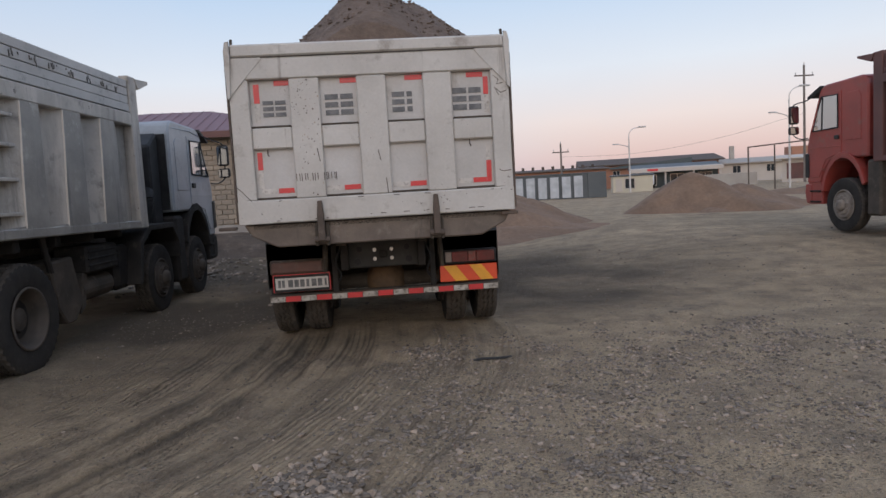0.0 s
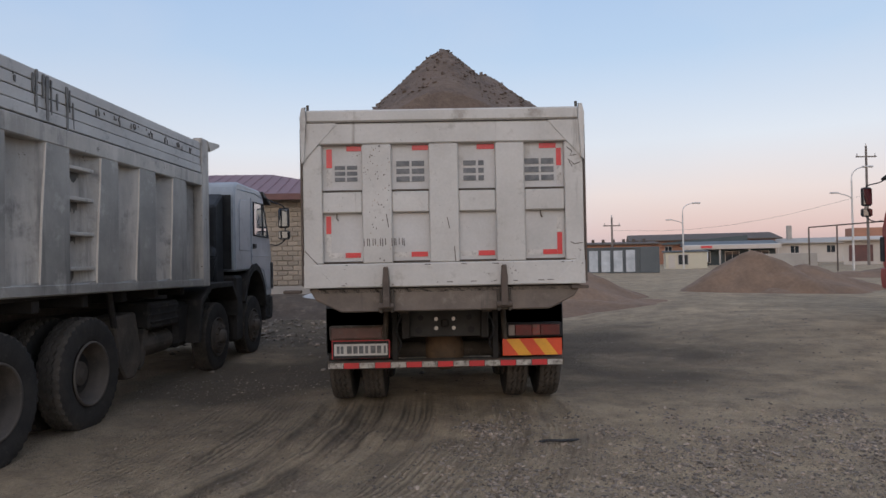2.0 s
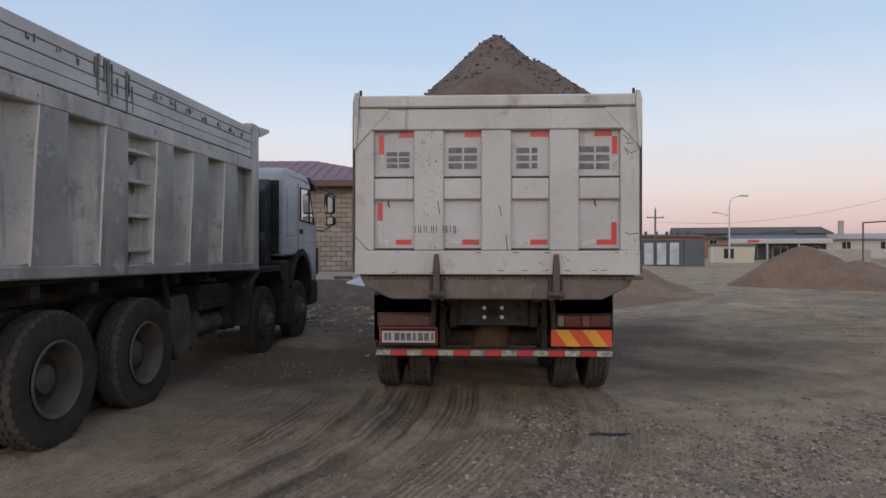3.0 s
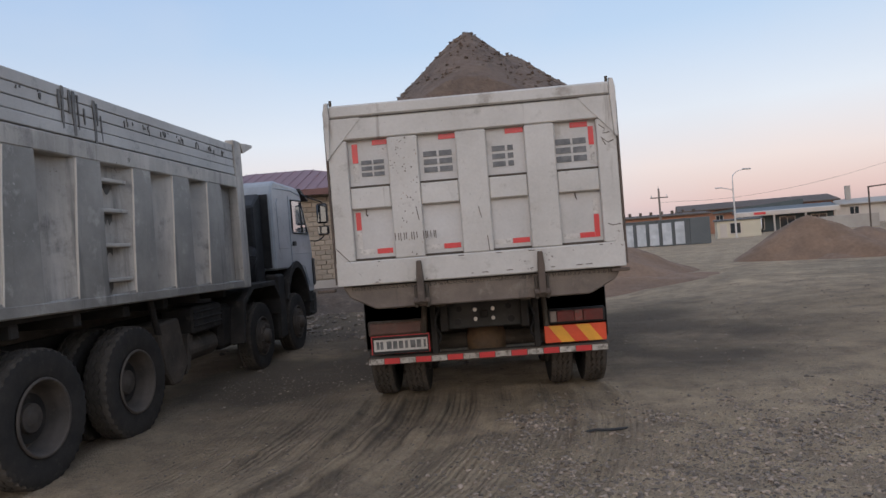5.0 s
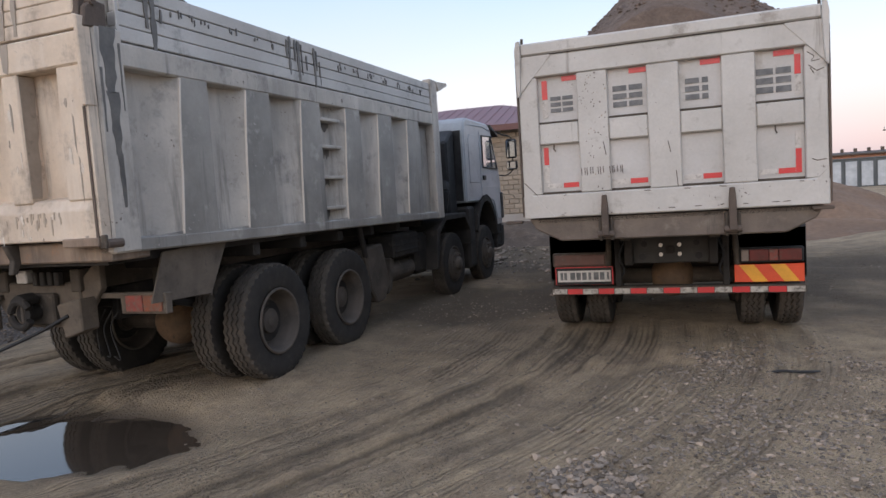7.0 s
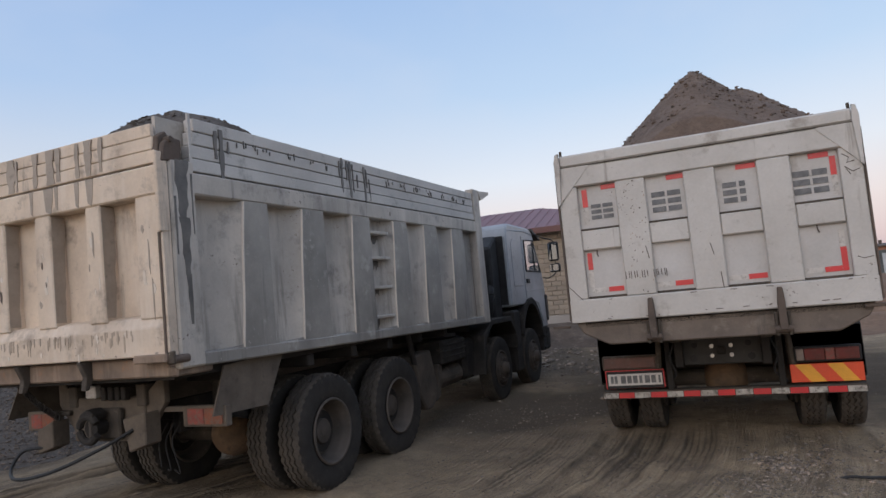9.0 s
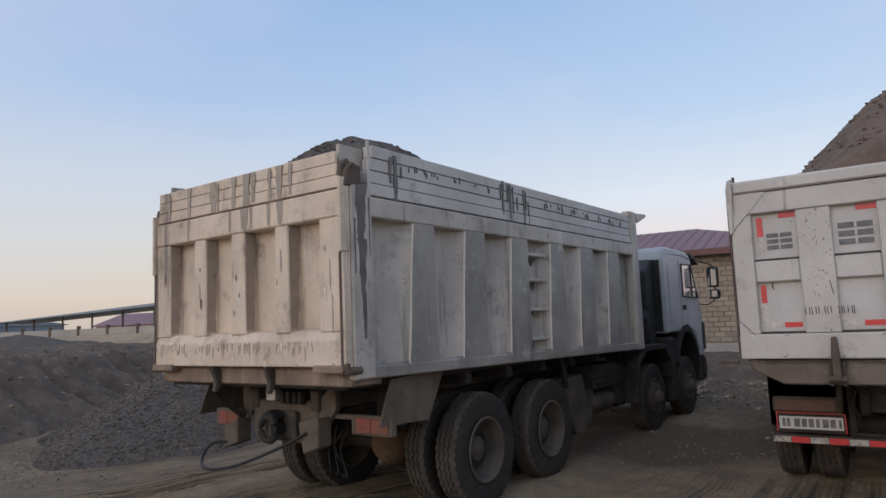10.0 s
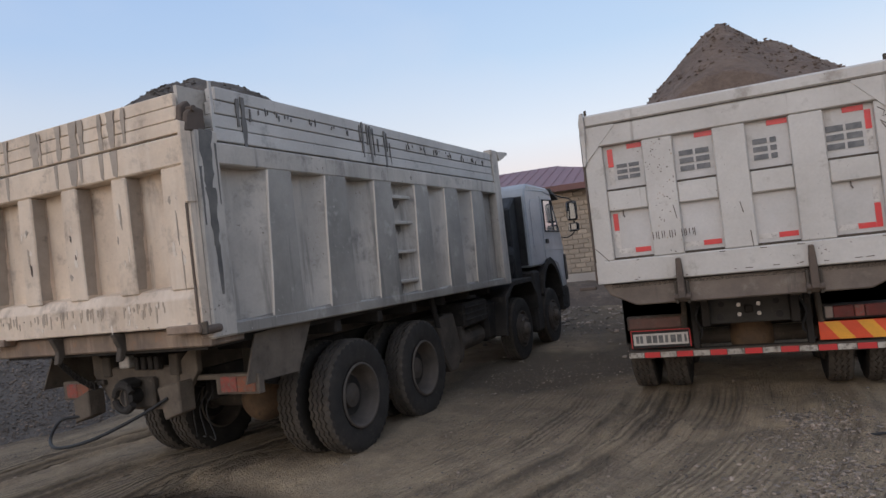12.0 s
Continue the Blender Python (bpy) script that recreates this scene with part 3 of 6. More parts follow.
for key, u, w in (("flow", u_new, w_new), ("flow_old", u_old, w_old), ("flow_far", u_far, w_far)):
    layer = ground.data.attributes.new(key, "FLOAT_VECTOR", "POINT")
    layer.data.foreach_set("vector", np.stack([u.ravel(), (GX if key == "flow_far" else GY).ravel(), w.ravel()], 1).ravel())
tagged(ground, "packed dusty soil yard with ruts and loose gravel", "ground", kind="structure")


# ---- heaps ----
def heap(name, cx, cy, rx, ry, h, mat, label, base=None, power=1.0, cell=0.12, seed=0.0, rough=0.08, turn=0.0, category="heap", gully=0.0):
    """A conical tipped heap with a rounded crest and slumped, lumpy sides, sunk a little into the ground."""
    n = int(max(rx, ry) * 1.7 / cell)
    u = np.linspace(-1.7, 1.7, 2 * n + 1)
    U, V = np.meshgrid(u, u)
    a = np.arctan2(V, U)
    rad = np.hypot(U, V) * (1 + 0.16 * np.sin(a * 2 + seed) + 0.10 * np.sin(a * 3 + 2 * seed) + 0.05 * np.sin(a * 7 + seed))
    prof = np.clip(1 - rad, -0.25, 1) ** 1 if power == 1.0 else np.sign(1 - rad) * np.abs(np.clip(1 - rad, -0.25, 1)) ** power
    prof = np.where(prof > 0.86, 0.86 + (prof - 0.86) * 0.55, prof)
    c, s = math.cos(turn), math.sin(turn)
    X, Y = U * rx * c - V * ry * s, U * rx * s + V * ry * c
    zb = ground_z(cx + X, cy + Y) if base is None else base
    Z = zb + h * prof + rough * h * vnoise(cx + X + seed, cy + Y, 1.1, 5) * np.clip(prof * 3 + 0.3, 0, 1) - 0.05
    if gully:
        wave = np.abs(np.sin(a * 17 + seed + 5 * vnoise(cx + X, cy + Y, 0.5, 3)))
        Z = Z - gully * (1 - wave) ** 2 * np.clip(prof * 2, 0, 1) * (0.6 + vnoise(cx + X, cy + Y, 0.9, 2))
    verts = np.stack([cx + X.ravel(), cy + Y.ravel(), Z.ravel()], 1)
    k = len(u)
    i = (np.arange(k - 1)[:, None] * k + np.arange(k - 1)[None]).ravel()
    keep = (rad.ravel()[i] < 1.18)
    i = i[keep]
    me = bpy.data.meshes.new(name)
    me.from_pydata(verts.tolist(), [], np.stack([i, i + 1, i + k + 1, i + k], 1).tolist())
    me.shade_smooth()
    me.materials.append(mat)
    return tagged(new(name, me), label, category)


def load(name, m, half, y0, y1, z0, peaks, mat, label, round_top=0.006):
    """A tipped load inside a truck body: a sheet with one or more blunt cones, lumpy, ending at the body's sides."""
    xs, ys = np.linspace(-half, half, 64), np.linspace(y0, y1, 150)
    X, Y = np.meshgrid(xs, ys)
    Z = np.full(X.shape, z0)
    for px, py, pz, slope_x, slope_y in peaks:
        d = np.hypot((X - px) * slope_x, (Y - py) * slope_y)
        d = np.sqrt(d * d + round_top) - round_top ** 0.5 * 0.4
        d = d + 0.06 * vnoise(X + px, Y, 1.6, 3) + 0.02 * np.sin(np.arctan2(Y - py, X - px) * 5)
        Z = np.maximum(Z, pz - d)
    Z = Z + 0.05 * vnoise(X, Y, 3.0, 4) + 0.03 * vnoise(X, Y, 11.0, 2)
    edge = np.minimum(half - np.abs(X), np.minimum(Y - y0, y1 - Y))
    Z = np.where(edge < 0.02, np.minimum(Z, z0 - 0.05), Z)
    ob = sheet(name, xs, ys, Z, mat)
    ob.matrix_basis = m
    pick = np.random.RandomState(len(name))
    i, j = pick.randint(6, len(ys) // 2, 2600), pick.randint(2, len(xs) - 2, 2600)
    clods = [(m @ Vector((xs[b], ys[a], Z[a, b] - 0.004)), 0.005 + 0.018 * pick.rand() ** 3) for a, b in zip(i, j)]
    stones(name + "_clods", [(*p, r) for p, r in clods], mat, "loose lumps on the heaped load", 8)
    return tagged(ob, label, "load")


def stones(name, spots, mat, label, seed=1):
    """Loose stones, one object: each a dented, flattened lump lying on the ground."""
    rnd = np.random.RandomState(seed)
    base = bmesh.new()
    bmesh.ops.create_icosphere(base, subdivisions=1, radius=1)
    bv = np.array([v.co[:] for v in base.verts])
    base.verts.index_update()
    bf = np.array([[v.index for v in f.verts] for f in base.faces])
    base.free()
    verts, faces = [], []
    for x, y, z, r in spots:
        v = bv * (1 + 0.28 * rnd.randn(len(bv), 1)) * r * np.array([1 + 0.5 * rnd.rand(), 1, 0.45 + 0.4 * rnd.rand()])
        a = rnd.rand() * 6.28
        c, s = math.cos(a), math.sin(a)
        v = v @ np.array([[c, s, 0], [-s, c, 0], [0, 0, 1]])
        faces.append(bf + len(verts) * len(bv))
        verts.append(v + (x, y, z + r * 0.2))
    me = bpy.data.meshes.new(name)
    me.from_pydata(np.concatenate(verts).tolist(), [], np.concatenate(faces).tolist())
    me.materials.append(mat)
    return tagged(new(name, me), label, "stones", kind="stuff")


# ---- trucks ----
def tyre_mesh(r=0.555, w=0.255):
    """A tyre in one skin: bulged sidewalls, notched shoulders, and ribs parted by three zigzag grooves."""
    h, n = w / 2, 160
    rings = []
    for k in range(n):
        a = 2 * math.pi * k / n
        zig = (0, 1, 0, -1)[k % 4] * 0.011
        notch = 0.016 if k % 4 < 2 else 0.0
        line = [(0.30, -h * 0.80), (0.335, -h * 0.90), (0.36, -h * 0.94), (0.43, -h), (0.49, -h * 0.985), (r - 0.045, -h * 0.95), (r - 0.014 - notch, -h * 0.88), (r - 0.008, -h * 0.72)]
        for g in (-0.42, 0.0, 0.42):
            c = g * h + zig
            line += [(r, c - 0.011), (r - 0.018, c - 0.007), (r - 0.018, c + 0.007), (r, c + 0.011)]
        line += [(r - 0.008, h * 0.72), (r - 0.014 - notch, h * 0.88), (r - 0.045, h * 0.95), (0.49, h * 0.985), (0.43, h), (0.36, h * 0.94), (0.335, h * 0.90), (0.30, h * 0.80)]
        rings.append([(x, q * math.cos(a), q * math.sin(a)) for q, x in line])
    m = len(rings[0])
    faces = [(k * m + i, ((k + 1) % n) * m + i, ((k + 1) % n) * m + (i + 1) % m, k * m + (i + 1) % m) for k in range(n) for i in range(m)]
    me = bpy.data.meshes.new("tyre")
    me.from_pydata([p for ring in rings for p in ring], [], faces)
    me.materials.append(RUBBER)
    me.materials.append(TREAD)
    for f in me.polygons:
        i = f.index % m
        f.material_index = 1 if 5 < i < m - 7 else 0
        f.use_smooth = i < 5 or i > m - 7
    return me


def rim_mesh(dish):
    """dish: how far the disc sits in from the outer lip (negative bulges out, as on a steered axle)."""
    e = 0.004
    bm = lathe([(0.318, 0.118), (0.312, 0.132), (0.296, 0.132), (0.288, 0.118), (0.282, 0.08), (0.268, 0.06), (0.262, 0.02 if dish > 0 else 0.05), (0.252, 0.13 - dish + e), (0.248, 0.13 - dish),
                (0.205, 0.13 - dish), (0.198, 0.132 - dish), (0.175, 0.150 - dish), (0.17, 0.152 - dish), (0.128, 0.152 - dish), (0.124, 0.150 - dish)], 36)
    if dish > 0:
        lathe([(0.126, 0.145 - dish), (0.124, 0.152 - dish), (0.118, 0.222 - dish), (0.117, 0.226 - dish), (0.112, 0.231 - dish), (0.108, 0.232 - dish), (0.060, 0.232 - dish), (0.057, 0.236 - dish),
               (0.050, 0.240 - dish), (0.046, 0.241 - dish), (0.0, 0.241 - dish)], 28, bm)
    else:
        lathe([(0.12, 0.15 - dish), (0.105, 0.20 - dish), (0.07, 0.22 - dish), (0.0, 0.225 - dish)], 24, bm)
    for k in range(10):
        a = 2 * math.pi * k / 10
        y, z = 0.185 * math.cos(a), 0.185 * math.sin(a)
        rod((0.12 - dish, y, z), (0.175 - dish, y, z), 0.014, seg=6, bm=bm)
    me = bpy.data.meshes.new("rim")
    bm.to_mesh(me)
    bm.free()
    me.shade_smooth()
    me.materials.append(RIM)
    return me


TYRE = tyre_mesh()
RIMS = {"rear": rim_mesh(0.215), "front": rim_mesh(-0.02)}
PALERIM = material("tan_dusty_rim", (0.30, 0.255, 0.21), (0.19, 0.16, 0.135), 6, 0.8, 0, 0.12, 40, (0.10, 0.085, 0.072), 0.2, spec=0.2)
RIMS["steer"] = rim_mesh(-0.02)
RIMS["steer"].materials[0] = PALERIM
DRUM = rod((-0.12, 0, 0), (-0.02, 0, 0), 0.2, seg=20)
drum_me = bpy.data.meshes.new("wheel")
DRUM.to_mesh(drum_me)
DRUM.free()
drum_me.materials.append(CHASSIS)


WHEEL_SIZE = {"rear": 0.98, "front": 0.905, "steer": 0.96}


def wheel(parent, x, y, z, side, kind, spin):
    """A wheel whose outer face looks to side (+1 or -1)."""
    m = pose(x, y, z, 0, 0, 0 if side > 0 else 180) @ Matrix.Rotation(spin, 4, "X") @ Matrix.Scale(WHEEL_SIZE[kind], 4)
    hub = shared("wheel", drum_me, CHASSIS, parent, m)
    shared("tyre", TYRE, RUBBER, hub, Matrix.Identity(4))
    shared("rim", RIMS[kind], RIM, hub, Matrix.Identity(4))


def running_gear(t, axles, half, length, sink=0.0):
    """Chassis rails, axles and wheels; axles: (y, 'rear' with twin tyres or 'front')."""
    for s in (-1, 1):
        part("chassis_rail", prism([(s * 0.36, 0.80), (s * 0.44, 0.80), (s * 0.44, 1.08), (s * 0.36, 1.08)], "y", 0.75, length, 0.01), CHASSIS, t)
        part("subframe_rail", box((s * 0.40 - 0.05, 0.4, 1.085), (s * 0.40 + 0.05, length - 2.6, 1.26), 0.01), DUSTY, t)
    for n, (y, kind) in enumerate(axles):
        wheel_z = 0.555 * WHEEL_SIZE[kind] + 0.012 - sink
        part("axle", rod((-half + 0.25, y, wheel_z), (half - 0.25, y, wheel_z), 0.09, seg=14), DUSTY, t)
        if kind == "rear":
            bm = bmesh.new()
            bmesh.ops.create_uvsphere(bm, u_segments=18, v_segments=12, radius=0.24, matrix=pose(0, y, wheel_z))
            part("differential", bm, AXLERUST, t, smooth=True)
        for s in (-1, 1):
            part("leaf_spring", prism([(y - 0.7, 0.86), (y, 0.66), (y + 0.7, 0.86), (y + 0.7, 0.90), (y, 0.76), (y - 0.7, 0.90)], "x", s * 0.46, s * 0.56), CHASSIS, t)
            wheel(t, s * (half - 0.135), y, wheel_z, s, kind, 0.3 * n + s)
            if kind == "rear":
                wheel(t, s * (half - 0.495), y, wheel_z, -s, kind, 0.7 * n + s)


def cab(t, y0, y1, half, top, mat, kind, wy):
    """A cab-over truck cab: shell with wheel arch, doors, windows, mirrors, steps and bumper. wy: the wheel under it."""
    L = y1 - y0
    dark = CHASSIS if kind == "grey" else mat
    outline = [(y0, 1.46), (y0, top - 0.20), (y0 + 0.05, top - 0.06), (y0 + 0.16, top), (y0 + 0.68 * L, top - 0.03), (y0 + 0.76 * L, top - 0.11),
               (y0 + 0.955 * L, 2.02), (y1, 1.78), (y1 + 0.02, 1.40), (y1, 0.98), (wy + 0.70, 0.98), (wy + 0.62, 1.22), (wy + 0.40, 1.42), (wy, 1.50), (wy - 0.40, 1.46)]
    shell = part("cab", prism(outline, "x", -half, half, 0.03), mat, t)
    part("windscreen", prism([(y0 + 0.785 * L, top - 0.16), (y0 + 0.965 * L, 2.05), (y0 + 0.98 * L, 2.05), (y0 + 0.80 * L, top - 0.16)], "x", -half + 0.1, half - 0.1), GLASS, shell)
    part("rear_recess", box((-half + 0.10, y0 - 0.012, 1.50), (half - 0.06, y0 + 0.02, top - 0.22), 0.005), PLASTIC, shell)
    part("roof_gutter", tube([(half - 0.01, y0 + 0.10, top - 0.12), (half, y0 + 0.5 * L, top - 0.10), (half, y0 + 0.72 * L, top - 0.15)], 0.014, 6), mat, shell)
    for s in (-1, 1):
        X = s * half
        d = part("door", prism([(y0 + 0.40 * L, 1.58), (y0 + 0.40 * L, top - 0.20), (y0 + 0.735 * L, top - 0.19), (y0 + 0.935 * L, 2.02), (y0 + 0.975 * L, 1.75), (y0 + 0.975 * L, 1.10), (wy + 0.74, 1.10), (wy + 0.52, 1.46)],
                               "x", X - s * 0.01, X + s * 0.012, 0.005), mat, t)
        pane = [(y0 + 0.45 * L, 2.07), (y0 + 0.45 * L, top - 0.27), (y0 + 0.72 * L, top - 0.26), (y0 + 0.88 * L, 2.05)]
        part("window_pane", prism(pane, "x", X + s * 0.010, X + s * 0.018), WINDOW, d)
        part("window_seal", tube([(X + s * 0.018, a, b) for a, b in pane + pane[:1]], 0.017, 6), PLASTIC, d)
        part("quarter_bar", rod((X + s * 0.02, y0 + 0.70 * L, top - 0.28), (X + s * 0.02, y0 + 0.72 * L, 2.06), 0.014, seg=6), PLASTIC, d)
        part("door_handle", box((X + s * 0.010, y0 + 0.43 * L, 1.84), (X + s * 0.042, y0 + 0.50 * L, 1.92), 0.008), PLASTIC, d)
        part("door_crease", box((X + s * 0.010, y0 + 0.41 * L, 1.700), (X + s * 0.019, y0 + 0.96 * L, 1.716), 0.003), mat, d)
        part("side_pressing", prism([(y0 + 0.10 * L, 1.80), (y0 + 0.10 * L, top - 0.35), (y0 + 0.14 * L, top - 0.27), (y0 + 0.30 * L, top - 0.27), (y0 + 0.34 * L, top - 0.35), (y0 + 0.34 * L, 1.80)],
                                    "x", X - s * 0.01, X + s * 0.010, 0.006), mat, shell)
        ring = [(wy + r * math.cos(a), 0.60 + r * 1.45 * math.sin(a)) for r, rng_a in ((0.68, np.linspace(0.25, 2.75, 9)), (0.60, np.linspace(2.75, 0.25, 9))) for a in rng_a]
        part("wheel_arch", prism(ring, "x", X - s * 0.42, X + s * 0.03, 0.006), dark, shell)
        part("mudguard", box((X - s * 0.42, wy - 1.02, 0.36), (X + s * 0.01, wy - 0.66, 1.40), 0.04), CHASSIS if kind == "grey" else DUSTY, t)
        part("step_box", prism([(wy + 0.64, 0.55), (wy + 0.70, 1.0), (y1 - 0.04, 1.0), (y1 - 0.02, 0.55)], "x", X - s * 0.35, X - s * 0.01, 0.01), dark, t)
        for z in (0.58, 0.80):
            part("step", box((X - s * 0.20, wy + 0.70, z), (X + s * 0.012, y1 - 0.10, z + 0.035), 0.006), CHASSIS, t)
        part("mirror_arm", tube(arc([(X, y1 - 0.05, 1.93), (X + s * 0.12, y1 + 0.04, 1.92), (X + s * 0.24, y1 + 0.12, 2.04), (X + s * 0.24, y1 + 0.12, 2.30), (X + s * 0.24, y1 + 0.10, 2.62), (X + s * 0.12, y1 - 0.2, 2.70), (X, y1 - 0.26 * L, top - 0.12)], 6), 0.012, 6), PLASTIC, t)
        mh = part("mirror", box((X + s * 0.12, y1 + 0.06, 2.24), (X + s * 0.33, y1 + 0.15, 2.62), 0.03), PLASTIC, t)
        part("mirror_glass", box((X + s * 0.14, y1 + 0.052, 2.27), (X + s * 0.31, y1 + 0.058, 2.59)), MIRROR, mh)
        ml = part("wide_mirror", box((X + s * 0.12, y1 + 0.06, 2.02), (X + s * 0.34, y1 + 0.15, 2.19), 0.03), PLASTIC, t)
        part("mirror_glass", box((X + s * 0.14, y1 + 0.052, 2.04), (X + s * 0.32, y1 + 0.058, 2.17)), MIRROR, ml)
        part("headlamp", box((X - s * 0.42, y1 - 0.02, 0.80), (X - s * 0.06, y1 + 0.045, 0.95), 0.02), GLASS, t)
        part("wind_deflector", box((X - s * 0.03, y1 - 0.10, 1.10), (X + s * 0.03, y1 + 0.03, 1.60), 0.012), PLASTIC, t)
    part("sun_visor", prism([(y0 + 0.74 * L, top - 0.03), (y0 + 0.97 * L, top - 0.20), (y0 + 0.97 * L, top - 0.235), (y0 + 0.74 * L, top - 0.085)], "x", -half - 0.02, half + 0.02), PLASTIC, shell)
    part("bumper", prism([(y1 - 0.16, 0.60), (y1 - 0.16, 0.97), (y1 + 0.06, 0.97), (y1 + 0.09, 0.80), (y1 + 0.04, 0.56)], "x", -half, half, 0.02), dark, t)
    part("grille", box((-half + 0.35, y1 + 0.012, 1.05), (half - 0.35, y1 + 0.035, 1.60), 0.005), PLASTIC, t)
    part("air_intake", prism([(y0 - 0.42, 1.25), (y0 - 0.42, top - 0.42), (y0 - 0.06, top - 0.20), (y0 - 0.06, 1.25)], "x", half - 0.62, half - 0.16, 0.03), PLASTIC, t)
    part("intake_hose", tube(arc([(half - 0.30, y0 - 0.25, 1.9), (half - 0.22, y0 - 0.45, 1.7), (half - 0.30, y0 - 0.40, 1.3)]), 0.08, 10), PLASTIC, t)
    part("engine_cover", box((-0.55, y0 - 0.62, 1.09), (half - 0.45, y0 - 0.05, 1.62), 0.05), CHASSIS, t)


def sheet_side(t, s, half, L, zb, zr, zt, ribs, mat, boards, ladder=None, zb1=None):
    """One side of a tipper body: recessed skin, wide pressed ribs, top rail, sole rail, posts, and boards above.
    zb, zr, zt: sole, rail and top heights; zb1: the sole at the front."""
    zb1 = zb if zb1 is None else zb1
    low = lambda y: zb + (zb1 - zb) * y / L
    X = s * half
    skin = part("body_side", prism([(0.02, low(0)), (0.02, zt - 0.02), (L, zt - 0.02), (L, low(L))], "x", X - s * 0.150, X - s * 0.118), mat, t)
    for a, b in ribs:
        bm = bmesh.new()
        lo_a, lo_b, hi = low(a) + 0.09, low(b) + 0.09, zr
        o, i = X, X - s * 0.122
        rows = []
        for top in (1, 0):
            edge, start, far, z = (a + 0.02, a - 0.20, b - 0.01, hi) if top else (a - 0.08, a - 0.34, b - 0.02, None)
            line = [(i + (o - i) * (q / 6) ** 2.2, start + (edge - start) * q / 6) for q in range(7)] + [(o, far), (i, far + (0.05 if top else 0.10))]
            rows.append([bm.verts.new((x, y, hi if top else (lo_a if y < (a + b) / 2 else lo_b))) for x, y in line])
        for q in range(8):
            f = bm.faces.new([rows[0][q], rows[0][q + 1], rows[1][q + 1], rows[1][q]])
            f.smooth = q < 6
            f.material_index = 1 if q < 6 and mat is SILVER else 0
        for r in rows:
            bm.faces.new(r)
        bm.edges.ensure_lookup_table()
        bmesh.ops.recalc_face_normals(bm, faces=bm.faces)
        for e in bm.edges:
            e.smooth = all(f.smooth for f in e.link_faces)
        # Faces get the darker copy, flanks the lighter: light and shade painted in.
        rib = part("rib", bm, SHADEDGREY if mat is SILVER else mat, skin)
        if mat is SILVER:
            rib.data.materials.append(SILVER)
            # Pale tube down the rear edge, a painted highlight where it catches light.
            part("lit_edge", tube([(o - s * 0.004, a + 0.02 - 0.10 * q / 6 + 0.004 * math.sin(5 * q + a), hi - 0.01 - (hi - lo_a - 0.02) * q / 6) for q in range(7)], 0.011, 6), PEELEDLIT, skin)
            part("rib_foot", prism([(a - 0.34, lo_a - 0.004), (a - 0.10, lo_a + 0.03), (b - 0.03, lo_b + 0.03), (b + 0.08, lo_b - 0.004)], "x", X - s * 0.12, X - s * 0.002), SHADEDGREY, skin)
    part("sole_rail", prism([(0.02, low(0)), (0.02, low(0) + 0.10), (L, low(L) + 0.10), (L, low(L))], "x", X - s * 0.15, X + s * 0.004, 0.012), SHADEDGREY if mat is SILVER else mat, t)
    part("side_rail", box((X - s * 0.15, 0.05, zr - 0.005), (X + s * 0.006, L, zr + 0.16), 0.012), mat, t)
    part("rear_post", box((X - s * 0.13, 0.0, low(0)), (X + s * 0.012, 0.24, zr + 0.24), 0.015), mat, t)
    part("front_post", box((X - s * 0.12, L - 0.24, low(L)), (X + s * 0.010, L, zt + 0.06), 0.012), mat, t)
    if boards:
        n, z = 4, zr + 0.17
        h = (zt - z) / n
        for k in range(n):
            part("board", box((X - s * 0.11, 0.22 + 0.02 * k, z + k * h + 0.004), (X - s * (0.012 if k else 0.004), L - 0.25, z + (k + 1) * h - 0.004), 0.006), boards, t)
        part("lip", prism([(L - 0.05, zt + 0.04), (L + 0.40, zt + 0.07), (L + 0.40, zt + 0.03), (L + 0.05, zt - 0.09)], "x", X - s * 0.5, X + s * 0.02), mat, t)
    if ladder:
        a, b = ladder
        for z in (zr - 0.14, zr - 0.42, zr - 0.74, zr - 1.06):
            part("ladder_rung", box((X - s * 0.125, a - 0.02, z - 0.035), (X - s * 0.005, b - 0.10, z), 0.006), mat, t)


def body_shell(t, half, L, zb, zt, mat):
    part("body_floor", box((-half + 0.12, 0.05, zb - 0.02), (half - 0.12, L, zb + 0.05)), CHASSIS, t)
    part("headboard", box((-half + 0.12, L - 0.08, zb), (half - 0.12, L, zt)), mat, t)
    for y in np.arange(0.9, L - 0.3, 0.75):
        part("cross_bearer", box((-half + 0.1, y - 0.05, zb - 0.13), (half - 0.1, y + 0.05, zb - 0.02), 0.01), CHASSIS, t)


